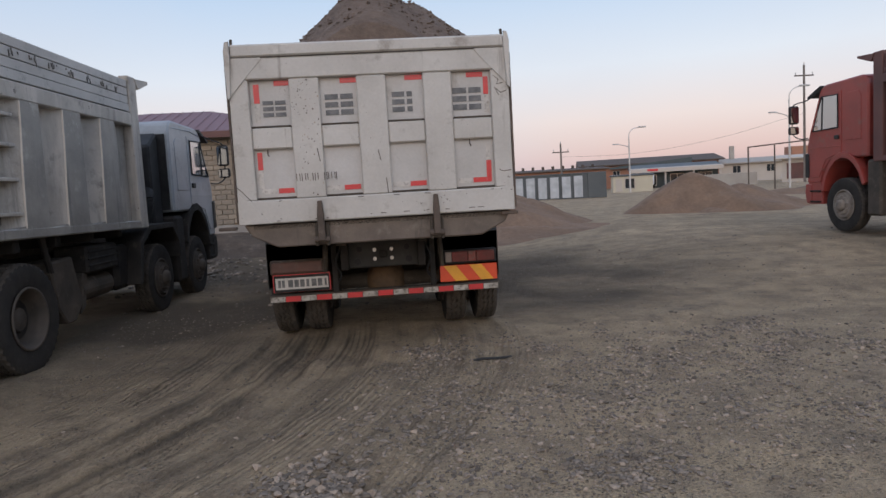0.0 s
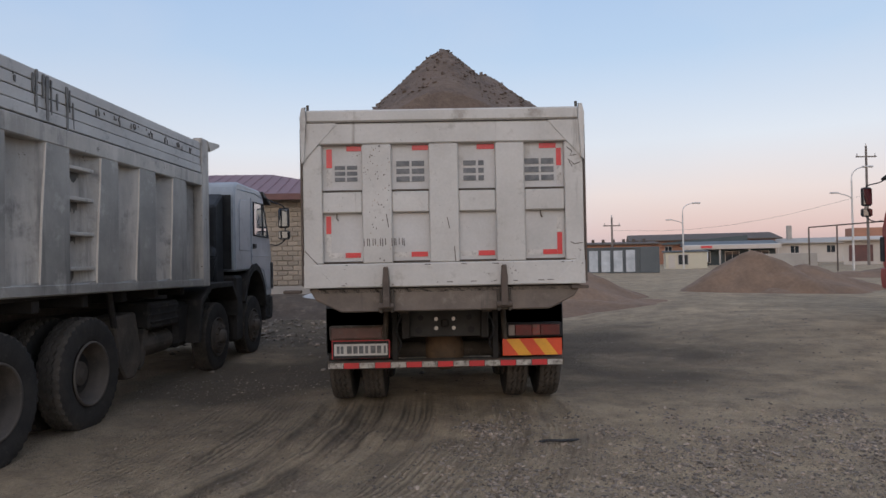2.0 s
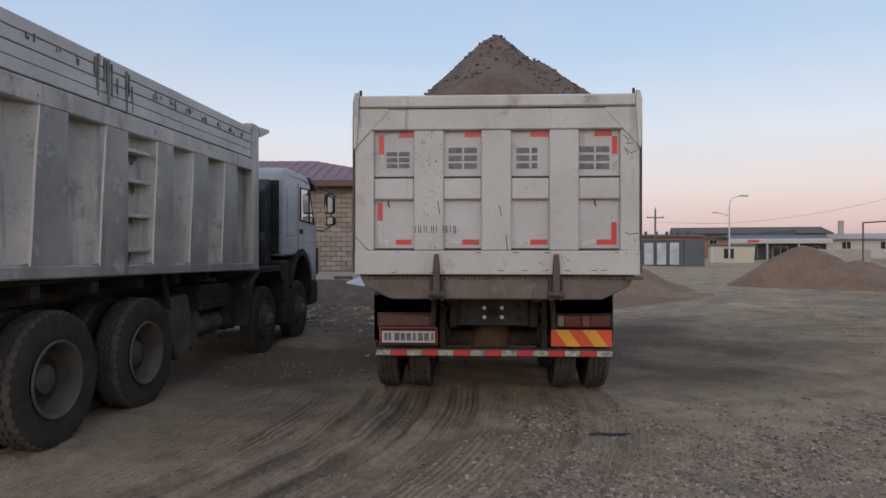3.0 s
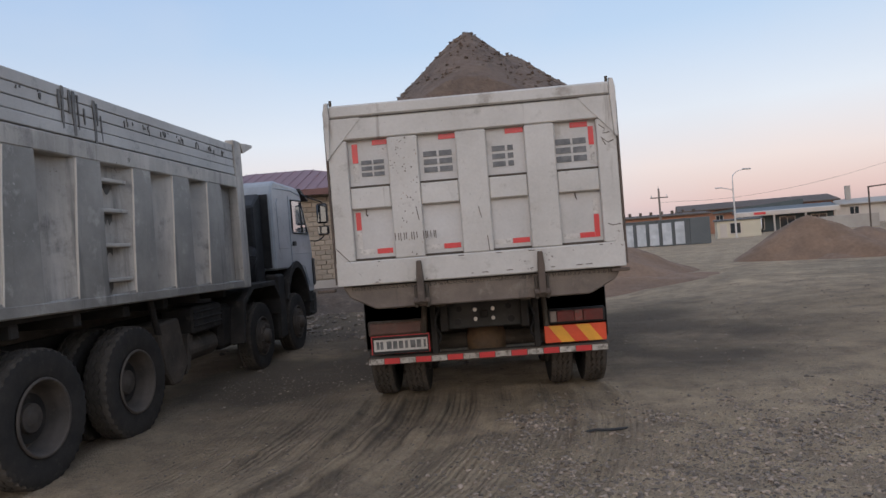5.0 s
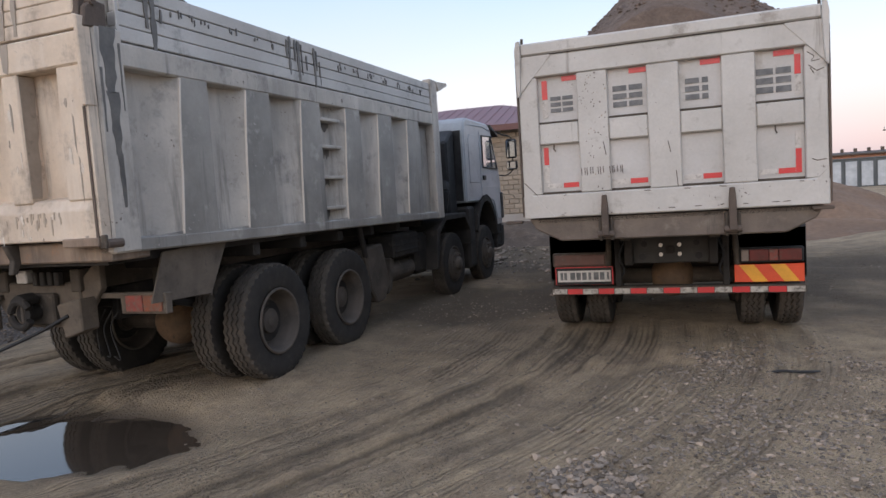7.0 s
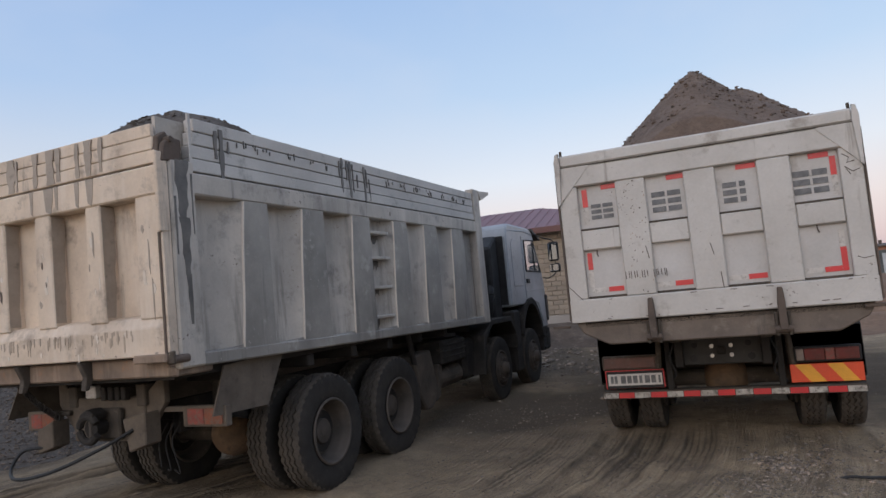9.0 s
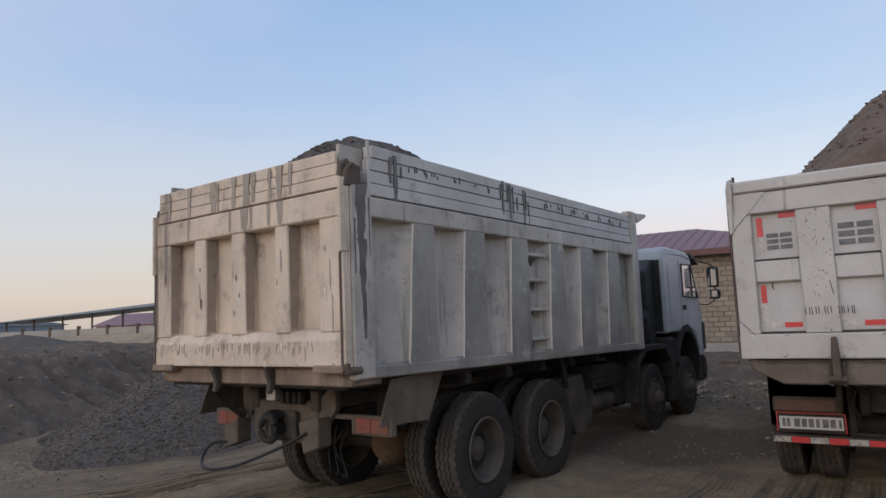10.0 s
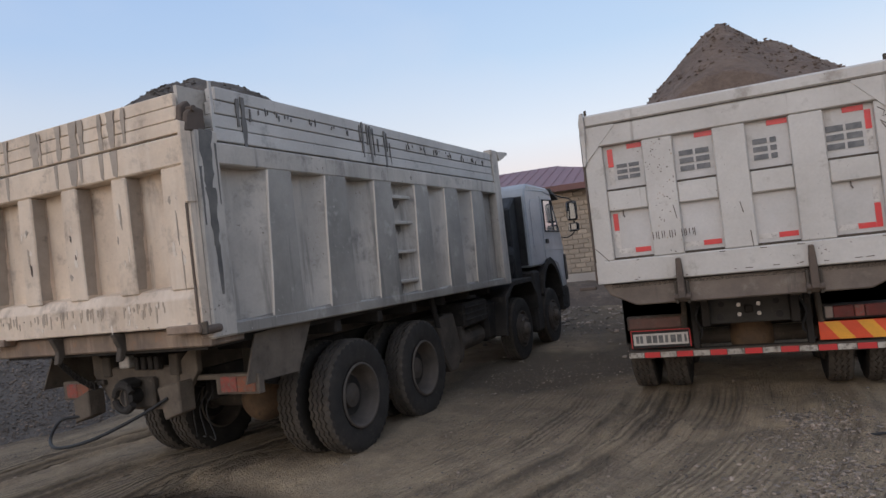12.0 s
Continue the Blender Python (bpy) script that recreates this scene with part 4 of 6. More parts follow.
def side_gear(t, half, y_a, y_b):
    """Battery box, air tanks, fuel tank and struts between the axles on the right-hand side."""
    part("strut", rod((half - 0.10, y_a, 1.36), (half - 0.18, y_a + 0.32, 0.72), 0.035, seg=8), CHASSIS, t)
    part("tool_tray", prism([(y_a + 0.25, 0.55), (y_a + 0.15, 1.05), (y_a + 0.62, 1.08), (y_a + 0.78, 0.55), (y_a + 0.60, 0.36), (y_a + 0.40, 0.36)], "x", half - 0.42, half - 0.12, 0.02), DUSTY, t)
    part("battery_box", box((half - 0.50, y_a + 0.92, 0.84), (half - 0.10, y_a + 1.72, 1.16), 0.03), CHASSIS, t)
    for z in (0.93, 1.01, 1.09):
        part("box_rib", box((half - 0.11, y_a + 0.94, z - 0.012), (half - 0.088, y_a + 1.70, z + 0.012), 0.004), CHASSIS, t)
    part("air_tank", rod((half - 0.30, y_a + 0.88, 0.66), (half - 0.30, y_a + 1.65, 0.66), 0.15, seg=20), DUSTY, t)
    part("tank_bracket", prism([(y_a + 0.78, 0.40), (y_a + 0.90, 0.46), (y_a + 1.02, 0.86), (y_a + 0.90, 0.86)], "x", half - 0.46, half - 0.16, 0.01), DUSTY, t)
    part("fuel_tank", box((half - 0.55, y_a + 1.80, 0.52), (half - 0.16, y_a + 2.25, 1.10), 0.06), CHASSIS, t)


def front_fender(t, s, half, y):
    """Angular mudguard over the second steered axle."""
    X = s * half
    pts = [(y - 0.98, 0.55), (y - 0.86, 1.12), (y - 0.50, 1.32), (y + 0.42, 1.32), (y + 0.66, 1.06), (y + 0.66, 0.78), (y + 0.60, 0.78), (y + 0.60, 1.02), (y + 0.38, 1.24), (y - 0.46, 1.24), (y - 0.78, 1.06), (y - 0.90, 0.55)]
    part("fender", prism(pts, "x", X - s * 0.45, X - s * 0.01, 0.01), CHASSIS, t)


def tail_lamp(t, x0, x1, y, z0, z1, dull):
    lamp = part("tail_lamp", box((x0, y, z0), (x1, y + 0.09, z1), 0.012), PLASTIC if not dull else RUST, t)
    w = x1 - x0
    spans = ((0.0, 1.0, LAMPBROWN),) if dull else ((0.0, 0.13, LAMPCLEAR), (0.13, 0.46, LAMPRED), (0.46, 0.62, LENSRED), (0.62, 1.0, LAMPRED))
    for a, b, mat in spans:
        part("lens", box((x0 + 0.02 + a * (w - 0.04), y - 0.012, z0 + 0.02), (x0 + 0.016 + b * (w - 0.04), y + 0.01, z1 - 0.02), 0.006), mat, lamp)


# white loaded tipper, seen square from behind
truck_white = thing("dump_truck", pose(0, 0, 0), "white loaded dump truck with dented panelled tailgate and red reflective tape", "dump truck", "parked dump trucks")


def white_truck(t):
    half, L = 1.275, 5.9
    running_gear(t, [(1.80, "rear"), (3.16, "rear"), (6.2, "front"), (7.9, "front")], 1.285, 9.0)
    body_shell(t, half, L, 1.33, 2.9, WHITE)
    ribs = [(0.75 + 0.86 * k, 1.1 + 0.86 * k) for k in range(6)]
    for s in (-1, 1):
        sheet_side(t, s, half - 0.02, L, 1.36, 2.62, 2.93, ribs, WHITE, WHITE)
        front_fender(t, s, half, 6.2)
    cab(t, 7.0, 9.1, 1.22, 2.85, CABWHITE, "grey", 7.9)
    # tailgate: back sheet, rails, stiles and mid rails standing proud of the recessed panels
    gate = part("tailgate", box((-1.25, 0.055, 1.39), (1.25, 0.085, 2.90)), PANELGREY, t)
    part("top_rail", box((-1.262, -0.012, 2.655), (1.262, 0.06, 2.845), 0.010), WHITE, gate)
    part("top_cap", box((-1.235, -0.022, 2.852), (1.235, 0.07, 2.965), 0.016), WHITE, gate)
    part("bottom_rail", box((-1.272, -0.014, 1.360), (1.272, 0.06, 1.575), 0.010), WHITE, gate)
    for a, b in ((-1.268, -1.095), (-0.735, -0.468), (-0.130, 0.136), (0.474, 0.735), (1.098, 1.268)):
        part("stile", box((a, -0.004, 1.578), (b, 0.056, 2.652), 0.008), WHITE, gate)
    cols = ((-1.093, -0.737), (-0.466, -0.132), (0.138, 0.472), (0.737, 1.096))
    for a, b in cols:
        part("mid_rail", box((a, 0.004, 2.035), (b, 0.056, 2.225), 0.010), WHITE, gate)
        part("ledge", box((a, 0.006, 2.226), (b, 0.056, 2.242), 0.003), DUSTY, gate)
        part("ledge", box((a, 0.030, 1.579), (b, 0.056, 1.597), 0.003), DUSTY, gate)
    part("weld_seam", box((-1.225, -0.020, 2.846), (1.225, -0.004, 2.851)), DUSTY, gate)
    for s in (-1, 1):
        part("corner_gusset", prism([(s * 1.262, 2.50), (s * 0.955, 2.835), (s * 0.965, 2.845), (s * 1.262, 2.845)], "y", -0.018, -0.010), WHITE, gate)
        part("corner_gusset", prism([(s * 1.262, 1.66), (s * 0.975, 1.365), (s * 1.262, 1.365)], "y", -0.019, -0.012), WHITE, gate)
        part("hinge_bracket", prism([(s * 1.272, 2.48), (s * 1.245, 2.50), (s * 1.225, 2.86), (s * 1.232, 2.985), (s * 1.262, 2.985), (s * 1.280, 2.90)], "y", -0.045, -0.020, 0.004), WHITE, t)
        part("side_flange", box((s * 1.270, -0.01, 1.38), (s * 1.288, 0.05, 2.80), 0.004), RUST, t)
        for dx in (0.0, 0.032):
            part("hinge_pin", rod((s * (1.218 + dx), 0.01, 2.90), (s * (1.215 + dx), 0.01, 3.015 - dx * 0.6), 0.013, seg=8), DUSTY, t)
        part("hook_latch", latch(s * 0.53), RUST, t)
        part("latch_lug", box((s * 0.53 - 0.062, -0.02, 1.13), (s * 0.53 - 0.036, 0.10, 1.33), 0.006), DUSTY, t)
        part("latch_lug", box((s * 0.53 + 0.036, -0.02, 1.13), (s * 0.53 + 0.062, 0.10, 1.33), 0.006), DUSTY, t)
        part("foot_tab", box((s * 1.30 - 0.16, 0.0, 1.315), (s * 1.30, 0.07, 1.345), 0.006), RUST, t)
    part("sill", prism([(-1.24, 1.355), (1.24, 1.355), (1.18, 1.25), (0.95, 1.135), (-0.95, 1.135), (-1.18, 1.25)], "y", 0.05, 0.55, 0.012), SILLBROWN, t, "rust-stained steel sill under the tailgate")
    # reflective tape
    tape = [(-1.06, 2.30, 0.05, 0.30, 1), (-1.06, 2.235, 0.05, 0.06, 0), (-0.875, 2.60, 0.16, 0.045, 1), (-0.28, 2.60, 0.16, 0.045, 1), (0.31, 2.60, 0.16, 0.045, 1), (0.88, 2.60, 0.153, 0.045, 1), (1.035, 2.44, 0.045, 0.16, 1), (1.035, 2.27, 0.045, 0.16, 0),
            (-1.07, 1.85, 0.045, 0.16, 1), (-1.07, 1.68, 0.045, 0.16, 0), (-0.90, 1.63, 0.14, 0.045, 1), (-1.05, 1.63, 0.14, 0.045, 0), (-0.30, 1.63, 0.15, 0.045, 1), (-0.46, 1.63, 0.15, 0.045, 0), (0.31, 1.63, 0.15, 0.045, 1), (0.15, 1.63, 0.15, 0.045, 0),
            (0.90, 1.63, 0.128, 0.045, 1), (0.75, 1.63, 0.14, 0.045, 0), (1.03, 1.63, 0.045, 0.20, 1), (1.03, 1.84, 0.045, 0.14, 0)]
    for x, z, w, h, red in tape:
        if h == 0.30:
            z, h = 2.45, 0.17
        if h == 0.06:
            z, h = 2.28, 0.16
        part("reflective_strip", box((x, 0.0495, z), (x + w, 0.0545, z + h)), TAPERED if red else TAPEWHITE, gate)
    # painted characters as plain bars
    for x, z, w, h in ((-0.985, 2.325, 0.095, 0.145), (-0.875, 2.325, 0.095, 0.145), (-0.425, 2.315, 0.120, 0.19), (-0.285, 2.315, 0.115, 0.19),
                       (0.185, 2.315, 0.115, 0.185), (0.322, 2.315, 0.05, 0.185), (0.745, 2.305, 0.130, 0.205), (0.895, 2.305, 0.115, 0.205)):
        for k in range(3):
            part("character_bar", box((x, 0.0490, z + k * h * 0.37), (x + w, 0.0540, z + k * h * 0.37 + h * 0.25)), LETTER, gate)
    rnd = random.Random(21)
    marks = [((1.12, 2.60), (1.17, 2.56), (1.15, 2.52), (1.21, 2.53)), ((1.13, 2.49), (1.19, 2.44), (1.24, 2.46)), ((1.17, 2.42), (1.14, 2.47)), ((-1.26, 1.70), (-1.15, 1.58), (-1.02, 1.40)), ((1.14, 1.74), (1.18, 1.72), (1.25, 1.73)),
             ((0.03, 1.98), (0.05, 1.88)), ((1.10, 1.47), (1.11, 1.38)), ((0.09, 1.72), (0.10, 1.58)), ((-0.52, 2.02), (-0.50, 1.90))]
    for k in range(16):
        x = -0.72 + 0.024 * k + rnd.uniform(-0.006, 0.006)
        if k not in (5, 9):
            marks.append(((x, 1.80), (x + 0.002, 1.745 - rnd.uniform(0, 0.02))))
    for k in range(34):
        x, z = rnd.uniform(-1.24, 1.24), rnd.choice((1.38, 1.40, 2.848, 2.846, 1.56))
        marks.append(((x, z), (x + rnd.uniform(0.01, 0.06), z + rnd.uniform(-0.006, 0.006))))
    for line in marks:
        part("scratch", tube([(x, -0.0145 if z < 1.575 or z > 2.655 else -0.0045, z) for x, z in line], 0.0035, 4), RUST, gate)
    for k in range(70):
        x, z, q = rnd.gauss(-0.60, 0.07), rnd.uniform(1.60, 2.64), rnd.uniform(0.003, 0.009)
        if -0.73 < x < -0.475:
            pts = [(x + q * math.cos(a) * rnd.uniform(0.5, 1.1), z + q * math.sin(a) * rnd.uniform(0.6, 1.6)) for a in (0.2, 1.4, 2.7, 3.9, 5.2)]
            part("paint_chip", prism(pts, "y", -0.0052, -0.0030), RUST if k % 3 else MUDRUN, gate)
    for x in (-0.97, 0.88):
        part("hook_eye", tube([(x, 0.04, 2.03), (x, 0.02, 1.99), (x + 0.012, 0.03, 1.97)], 0.006, 5), RUST, gate)
    # rear crossmember with bolts, brackets
    cross = part("crossmember", box((-0.415, 0.90, 0.80), (0.415, 0.98, 1.09), 0.012), PLATEGREY, t)
    # Black discs on the solid plate stand for the shade inside open holes.
    for x, z, mat, r in [(-0.09, 0.985, BOLT, 0.020), (0.09, 0.985, BOLT, 0.020), (-0.09, 0.89, BOLT, 0.020), (0.09, 0.89, BOLT, 0.020),
                         (-0.25, 1.00, PLASTIC, 0.030), (-0.27, 0.87, PLASTIC, 0.036), (0.25, 1.00, PLASTIC, 0.030), (0.27, 0.87, PLASTIC, 0.036)]:
        part("bolt" if mat is BOLT else "hole_shade", rod((x, 0.875 if mat is BOLT else 0.894, z), (x, 0.905, z), r, seg=10), mat, cross)
    part("tow_eye", box((-0.04, 0.86, 0.90), (0.04, 0.90, 0.98), 0.012), CHASSIS, cross)
    for s in (-1, 1):
        part("bracket", box((s * 0.52 - 0.03, 0.92, 0.56), (s * 0.52 + 0.03, 1.0, 1.20), 0.008), CHASSIS, t)
        part("bracket", rod((s * 0.60, 0.95, 1.15), (s * 0.64, 0.97, 0.60), 0.030, seg=8), DUSTY, t)
        part("air_line", tube(arc([(s * 0.44, 0.93, 1.05), (s * 0.50, 0.90, 0.88), (s * 0.46, 0.93, 0.72), (s * 0.56, 0.95, 0.60)]), 0.012, 6), PLASTIC, t)
        part("mud_flap", box((s * 0.63, 1.12, 0.60), (s * 1.26, 1.14, 1.10), 0.004), PLATEGREY, t)
        part("mudguard", prism([(1.12, 0.62), (1.12, 1.10), (1.30, 1.24), (4.1, 1.24), (4.1, 1.20), (1.34, 1.20), (1.17, 1.08), (1.17, 0.62)], "x", s * 0.62, s * 1.262), PLATEGREY, t)
    part("bumper_beam", box((-1.23, 0.93, 0.475), (1.23, 1.06, 0.560), 0.012), DUSTY, t)
    beam_n = 15
    for k in range(beam_n):
        a = -1.22 + 2.44 * k / beam_n
        part("reflective_strip", box((a + 0.003, 0.922, 0.487), (a + 2.44 / beam_n - 0.003, 0.928, 0.543)), TAPEWORN if k % 2 == 0 else TAPERED, t)
    tail_lamp(t, 0.64, 1.215, 0.93, 0.775, 0.925, False)
    tail_lamp(t, -1.20, -0.63, 0.93, 0.775, 0.925, True)
    board = part("marker_board", box((0.595, 0.935, 0.585), (1.215, 0.955, 0.760), 0.004), ORANGE, t)
    for x in (0.635, 0.912):
        part("stripe", prism([(x, 0.757), (x + 0.135, 0.757), (x + 0.262, 0.588), (x + 0.127, 0.588)], "y", 0.930, 0.934), YELLOW, board)
    plate = part("number_plate", box((-1.18, 0.935, 0.585), (-0.575, 0.955, 0.775), 0.004), TAPERED, t, "white number plate in a red frame")
    part("plate_holder", box((-1.168, 0.9305, 0.588), (-0.587, 0.934, 0.766)), PLASTIC, plate)
    part("plate_face", box((-1.152, 0.926, 0.618), (-0.600, 0.930, 0.738)), PLATE, plate)
    for x, w in ((-1.125, 0.030), (-1.085, 0.030), (-1.02, 0.052), (-0.955, 0.046), (-0.895, 0.046), (-0.83, 0.030), (-0.775, 0.052), (-0.71, 0.046), (-0.638, 0.022)):
        part("character_bar", box((x, 0.9225, 0.640), (x + w, 0.9255, 0.718)), LETTER, plate)


def latch(x):
    bm = bmesh.new()
    prism([(x - 0.020, 1.545), (x + 0.020, 1.545), (x + 0.030, 1.42), (x + 0.032, 1.18), (x - 0.032, 1.18), (x - 0.030, 1.42)], "y", -0.070, -0.020, 0.006, bm)
    rod((x - 0.07, -0.03, 1.19), (x + 0.07, -0.03, 1.19), 0.028, seg=10, bm=bm)
    return bm


white_truck(truck_white)
load("sand_load", pose(0, 0, 0), 1.16, 0.10, 5.7, 2.78, [(0.03, 1.20, 3.89, 1.02, 0.75), (0.46, 1.45, 3.69, 0.84, 0.60), (0.0, 3.4, 3.4, 0.8, 0.4)], SAND, "brown sand heaped above the white truck body")


# grey loaded tipper with a cream tailgate
YAW_GREY = -2.0
truck_grey = thing("dump_truck", pose(-3.43, -2.78, 0, 0, 0, YAW_GREY) @ pose(-1.275, 0, 0), "dusty grey loaded dump truck with ribbed sides and cream tailgate", "dump truck", "parked dump trucks")


def grey_truck(t):
    half, L = 1.275, 6.07
    zb, zb1, zr, zt = 1.395, 1.29, 2.655, 3.245
    running_gear(t, [(1.89, "rear"), (3.23, "rear"), (6.66, "front"), (8.36, "front")], 1.20, 9.2, -0.012)
    body_shell(t, half, L, 1.34, 3.0, SILVER)
    ribs = [(0.74, 1.07), (1.52, 1.89), (2.37, 2.75), (3.25, 3.61), (4.04, 4.45), (4.90, 5.32)]
    for s in (-1, 1):
        sheet_side(t, s, half, L, zb, zr, zt, ribs, SILVER, BOARD, (2.75, 3.25), zb1)
        front_fender(t, s, half, 6.66)
    cab(t, 7.38, 9.40, 1.20, 2.90, CABWHITE, "grey", 8.36)
    side_gear(t, half - 0.03, 3.62, 5.6)
    # tailgate
    w = 1.225
    gate = part("tailgate", box((-w, 0.060, 1.50), (w, 0.085, 2.88)), CREAM, t)
    part("top_rail", box((-w - 0.02, -0.075, 2.635), (w + 0.02, 0.082, 2.845), 0.012), CREAM, gate)
    part("bottom_rail", prism([(-0.050, 1.775), (-0.085, 1.70), (-0.085, 1.50), (0.082, 1.50), (0.082, 1.80)], "x", -w - 0.02, w + 0.02, 0.008), CREAM, gate)
    for (a, b) in ((-w - 0.015, -1.03), (-0.635, -0.465), (-0.09, 0.085), (0.485, 0.64), (1.005, w + 0.015)):
        bm = bmesh.new()
        prism([(a, 2.634), (b, 2.634), (b + 0.015, 1.762), (a - 0.015, 1.762)], "y", -0.07, 0.08, 0.010, bm)
        part("stile", bm, CREAM, gate)
    jag = random.Random(12)
    # Darker strips with uneven edges down the right flank of four uprights.
    for b in (-1.03, -0.465, 0.085, 0.64):
        zs = np.linspace(2.62, 1.80, 12)
        near_edge = [(-0.067 + jag.uniform(0, 0.004), z) for z in zs]
        far_edge = [(0.050 + jag.uniform(-0.008, 0.006) - 0.03 * k / 11, z) for k, z in enumerate(zs)]
        part("dark_run", prism(near_edge + far_edge[::-1], "x", b + 0.0145, b + 0.0175), GATESTAIN, gate)
    # Dark grime with a jagged lower edge below each ladder rung.
    for z in (zr - 0.14, zr - 0.42, zr - 0.74, zr - 1.06):
        ys = np.linspace(2.76, 3.12, 13)
        top = [(y, z - 0.036) for y in ys]
        low = [(y, z - 0.05 - jag.uniform(0.0, 0.10 if z > zr - 1 else 0.16)) for y in ys]
        part("dark_run", prism(top + low[::-1], "x", half - 0.1185, half - 0.116), STAIN, t)
    h = 0.098
    for k in range(3):
        part("board", box((-w - 0.01, -0.062 + 0.004 * k, 2.862 + k * h), (w - 0.005 - 0.02 * k, -0.015, 2.862 + (k + 1) * h - 0.005), 0.006), CREAM, t)
    for s in (-1, 1):
        part("gate_edge", box((s * 1.258 - 0.02, -0.085, 1.48), (s * 1.258 + 0.014, 0.0, 2.40), 0.008), CREAM, t)
        part("gate_flange", box((s * 1.258 - 0.012, -0.11, 2.36), (s * 1.258 + 0.02, -0.005, 2.93), 0.008), CREAM, t)
        part("hinge_bracket", prism([(-0.07, 2.86), (-0.04, 3.0), (0.04, 3.05), (0.13, 3.04), (0.12, 2.88)], "x", s * 1.275 - 0.03, s * 1.275 + 0.012, 0.01), RUST, t)
        part("rust_seam", box((s * 1.245 - 0.012, -0.094, 1.50), (s * 1.245 + 0.012, -0.086, 2.36), 0.003), RUST, t)
        jag = random.Random(31)
        for y_mid, wide, top_z, low_z in ((0.105, 0.15, 2.89, 2.46), (0.115, 0.10, 2.47, 2.05), (0.125, 0.05, 2.06, 1.70), (0.035, 0.025, 2.62, 2.2), (0.20, 0.02, 2.8, 2.35)):
            zs = np.linspace(top_z, low_z, 9)
            west_edge = [(y_mid - wide / 2 * (1 - 0.5 * k / 8) * jag.uniform(0.7, 1.2), z) for k, z in enumerate(zs)]
            east_edge = [(y_mid + wide / 2 * (1 - 0.5 * k / 8) * jag.uniform(0.7, 1.2), z) for k, z in enumerate(zs)]
            part("stain_run", prism(west_edge + east_edge[::-1], "x", s * 1.2872, s * 1.2890), STAIN, t)
        part("edge_fold", box((s * 1.275 - 0.01, 0.205, zr + 0.18), (s * 1.275 + 0.008, 0.235, zt + 0.02), 0.004), BOARD, t)
        part("hinge_pin", rod((s * 1.22, 0.02, 3.03), (s * 1.302, 0.02, 3.03), 0.022, seg=10), RUST, t)
        part("hinge_rust", prism([(-0.06, 2.93), (-0.045, 3.05), (0.03, 3.10), (0.10, 3.02), (0.16, 3.06), (0.17, 2.94), (0.06, 2.90)], "x", s * 1.18, s * 1.24, 0.008), RUST, t)
        part("latch_block", box((s * 1.10 - 0.16, -0.11, 1.455), (s * 1.10 + 0.16, 0.0, 1.515), 0.008), SILL, t)
        part("latch_cam", rod((s * 1.285, -0.07, 1.47), (s * 1.285, 0.06, 1.47), 0.030, seg=10), RUST, t)
        part("latch_plate", box((s * 1.285 - 0.05, -0.085, 1.44), (s * 1.285 + 0.02, -0.06, 1.53), 0.006), DUSTY, t)
        for x in (s * 0.36,):
            part("hook_latch", prism([(-0.10, 1.49), (0.0, 1.49), (0.02, 1.38), (-0.03, 1.28), (-0.07, 1.28), (-0.05, 1.38)], "x", x - 0.025, x + 0.025, 0.006), DUSTY, t)
    part("sill", box((-1.24, 0.0, 1.345), (1.24, 0.35, 1.485), 0.012), SILL, t, "rusty steel sill under the cream tailgate")
    # rear frame end, tow coupling, light bars, hose, chain
    frame_end = part("rear_crossmember", box((-0.42, 0.42, 0.80), (0.42, 0.50, 1.16), 0.012), CAKED, t)
    part("gusset", prism([(0.40, 1.16), (0.62, 1.34), (0.62, 1.10), (0.42, 0.86)], "y", 0.44, 0.50, 0.006), CAKED, frame_end)
    part("gusset", prism([(-0.40, 1.16), (-0.62, 1.34), (-0.62, 1.10), (-0.42, 0.86)], "y", 0.44, 0.50, 0.006), CAKED, frame_end)
    part("coupling_plate", box((-0.16, 0.36, 0.83), (0.20, 0.42, 1.08), 0.015), DUSTY, frame_end)
    jaw = bmesh.new()
    rod((0.02, 0.24, 0.94), (0.02, 0.36, 0.94), 0.075, 0.06, 16, jaw)
    tube([(0.02 + 0.105 * math.cos(a), 0.22, 0.94 + 0.10 * math.sin(a)) for a in np.linspace(0.5, 5.8, 18)], 0.030, 8, jaw)
    prism([(-0.07, 1.05), (-0.05, 1.01), (0.08, 1.01), (0.10, 1.06), (0.02, 1.10)], "y", 0.20, 0.34, 0.010, jaw)
    part("coupling_jaw", jaw, CHASSIS, frame_end)
    part("coupling_pin", rod((0.02, 0.24, 0.88), (0.02, 0.24, 1.0), 0.016, seg=8), RIM, frame_end)
    part("reverse_lamp", box((-0.20, 0.37, 1.16), (-0.08, 0.44, 1.26), 0.01), TAPEWHITE, t)
    for x in (0.02, 0.10, 0.18, 0.25):
        part("air_coupling", box((x - 0.025, 0.36, 1.14), (x + 0.025, 0.42, 1.25), 0.008), CHASSIS, t)
    part("lamp_bar", box((0.45, 0.48, 1.02), (1.22, 0.54, 1.06), 0.006), CAKED, t)
    part("lamp_bar", box((-0.98, 0.40, 1.02), (-0.45, 0.46, 1.06), 0.006), DUSTY, t)
    part("bracket", prism([(0.30, 1.00), (0.55, 1.05), (0.55, 0.80), (0.36, 0.74)], "y", 0.30, 0.46, 0.01), CAKED, t)
    part("bracket", prism([(-0.50, 1.00), (-0.70, 0.92), (-0.70, 0.72), (-0.50, 0.78)], "y", 0.28, 0.44, 0.01), CAKED, t)
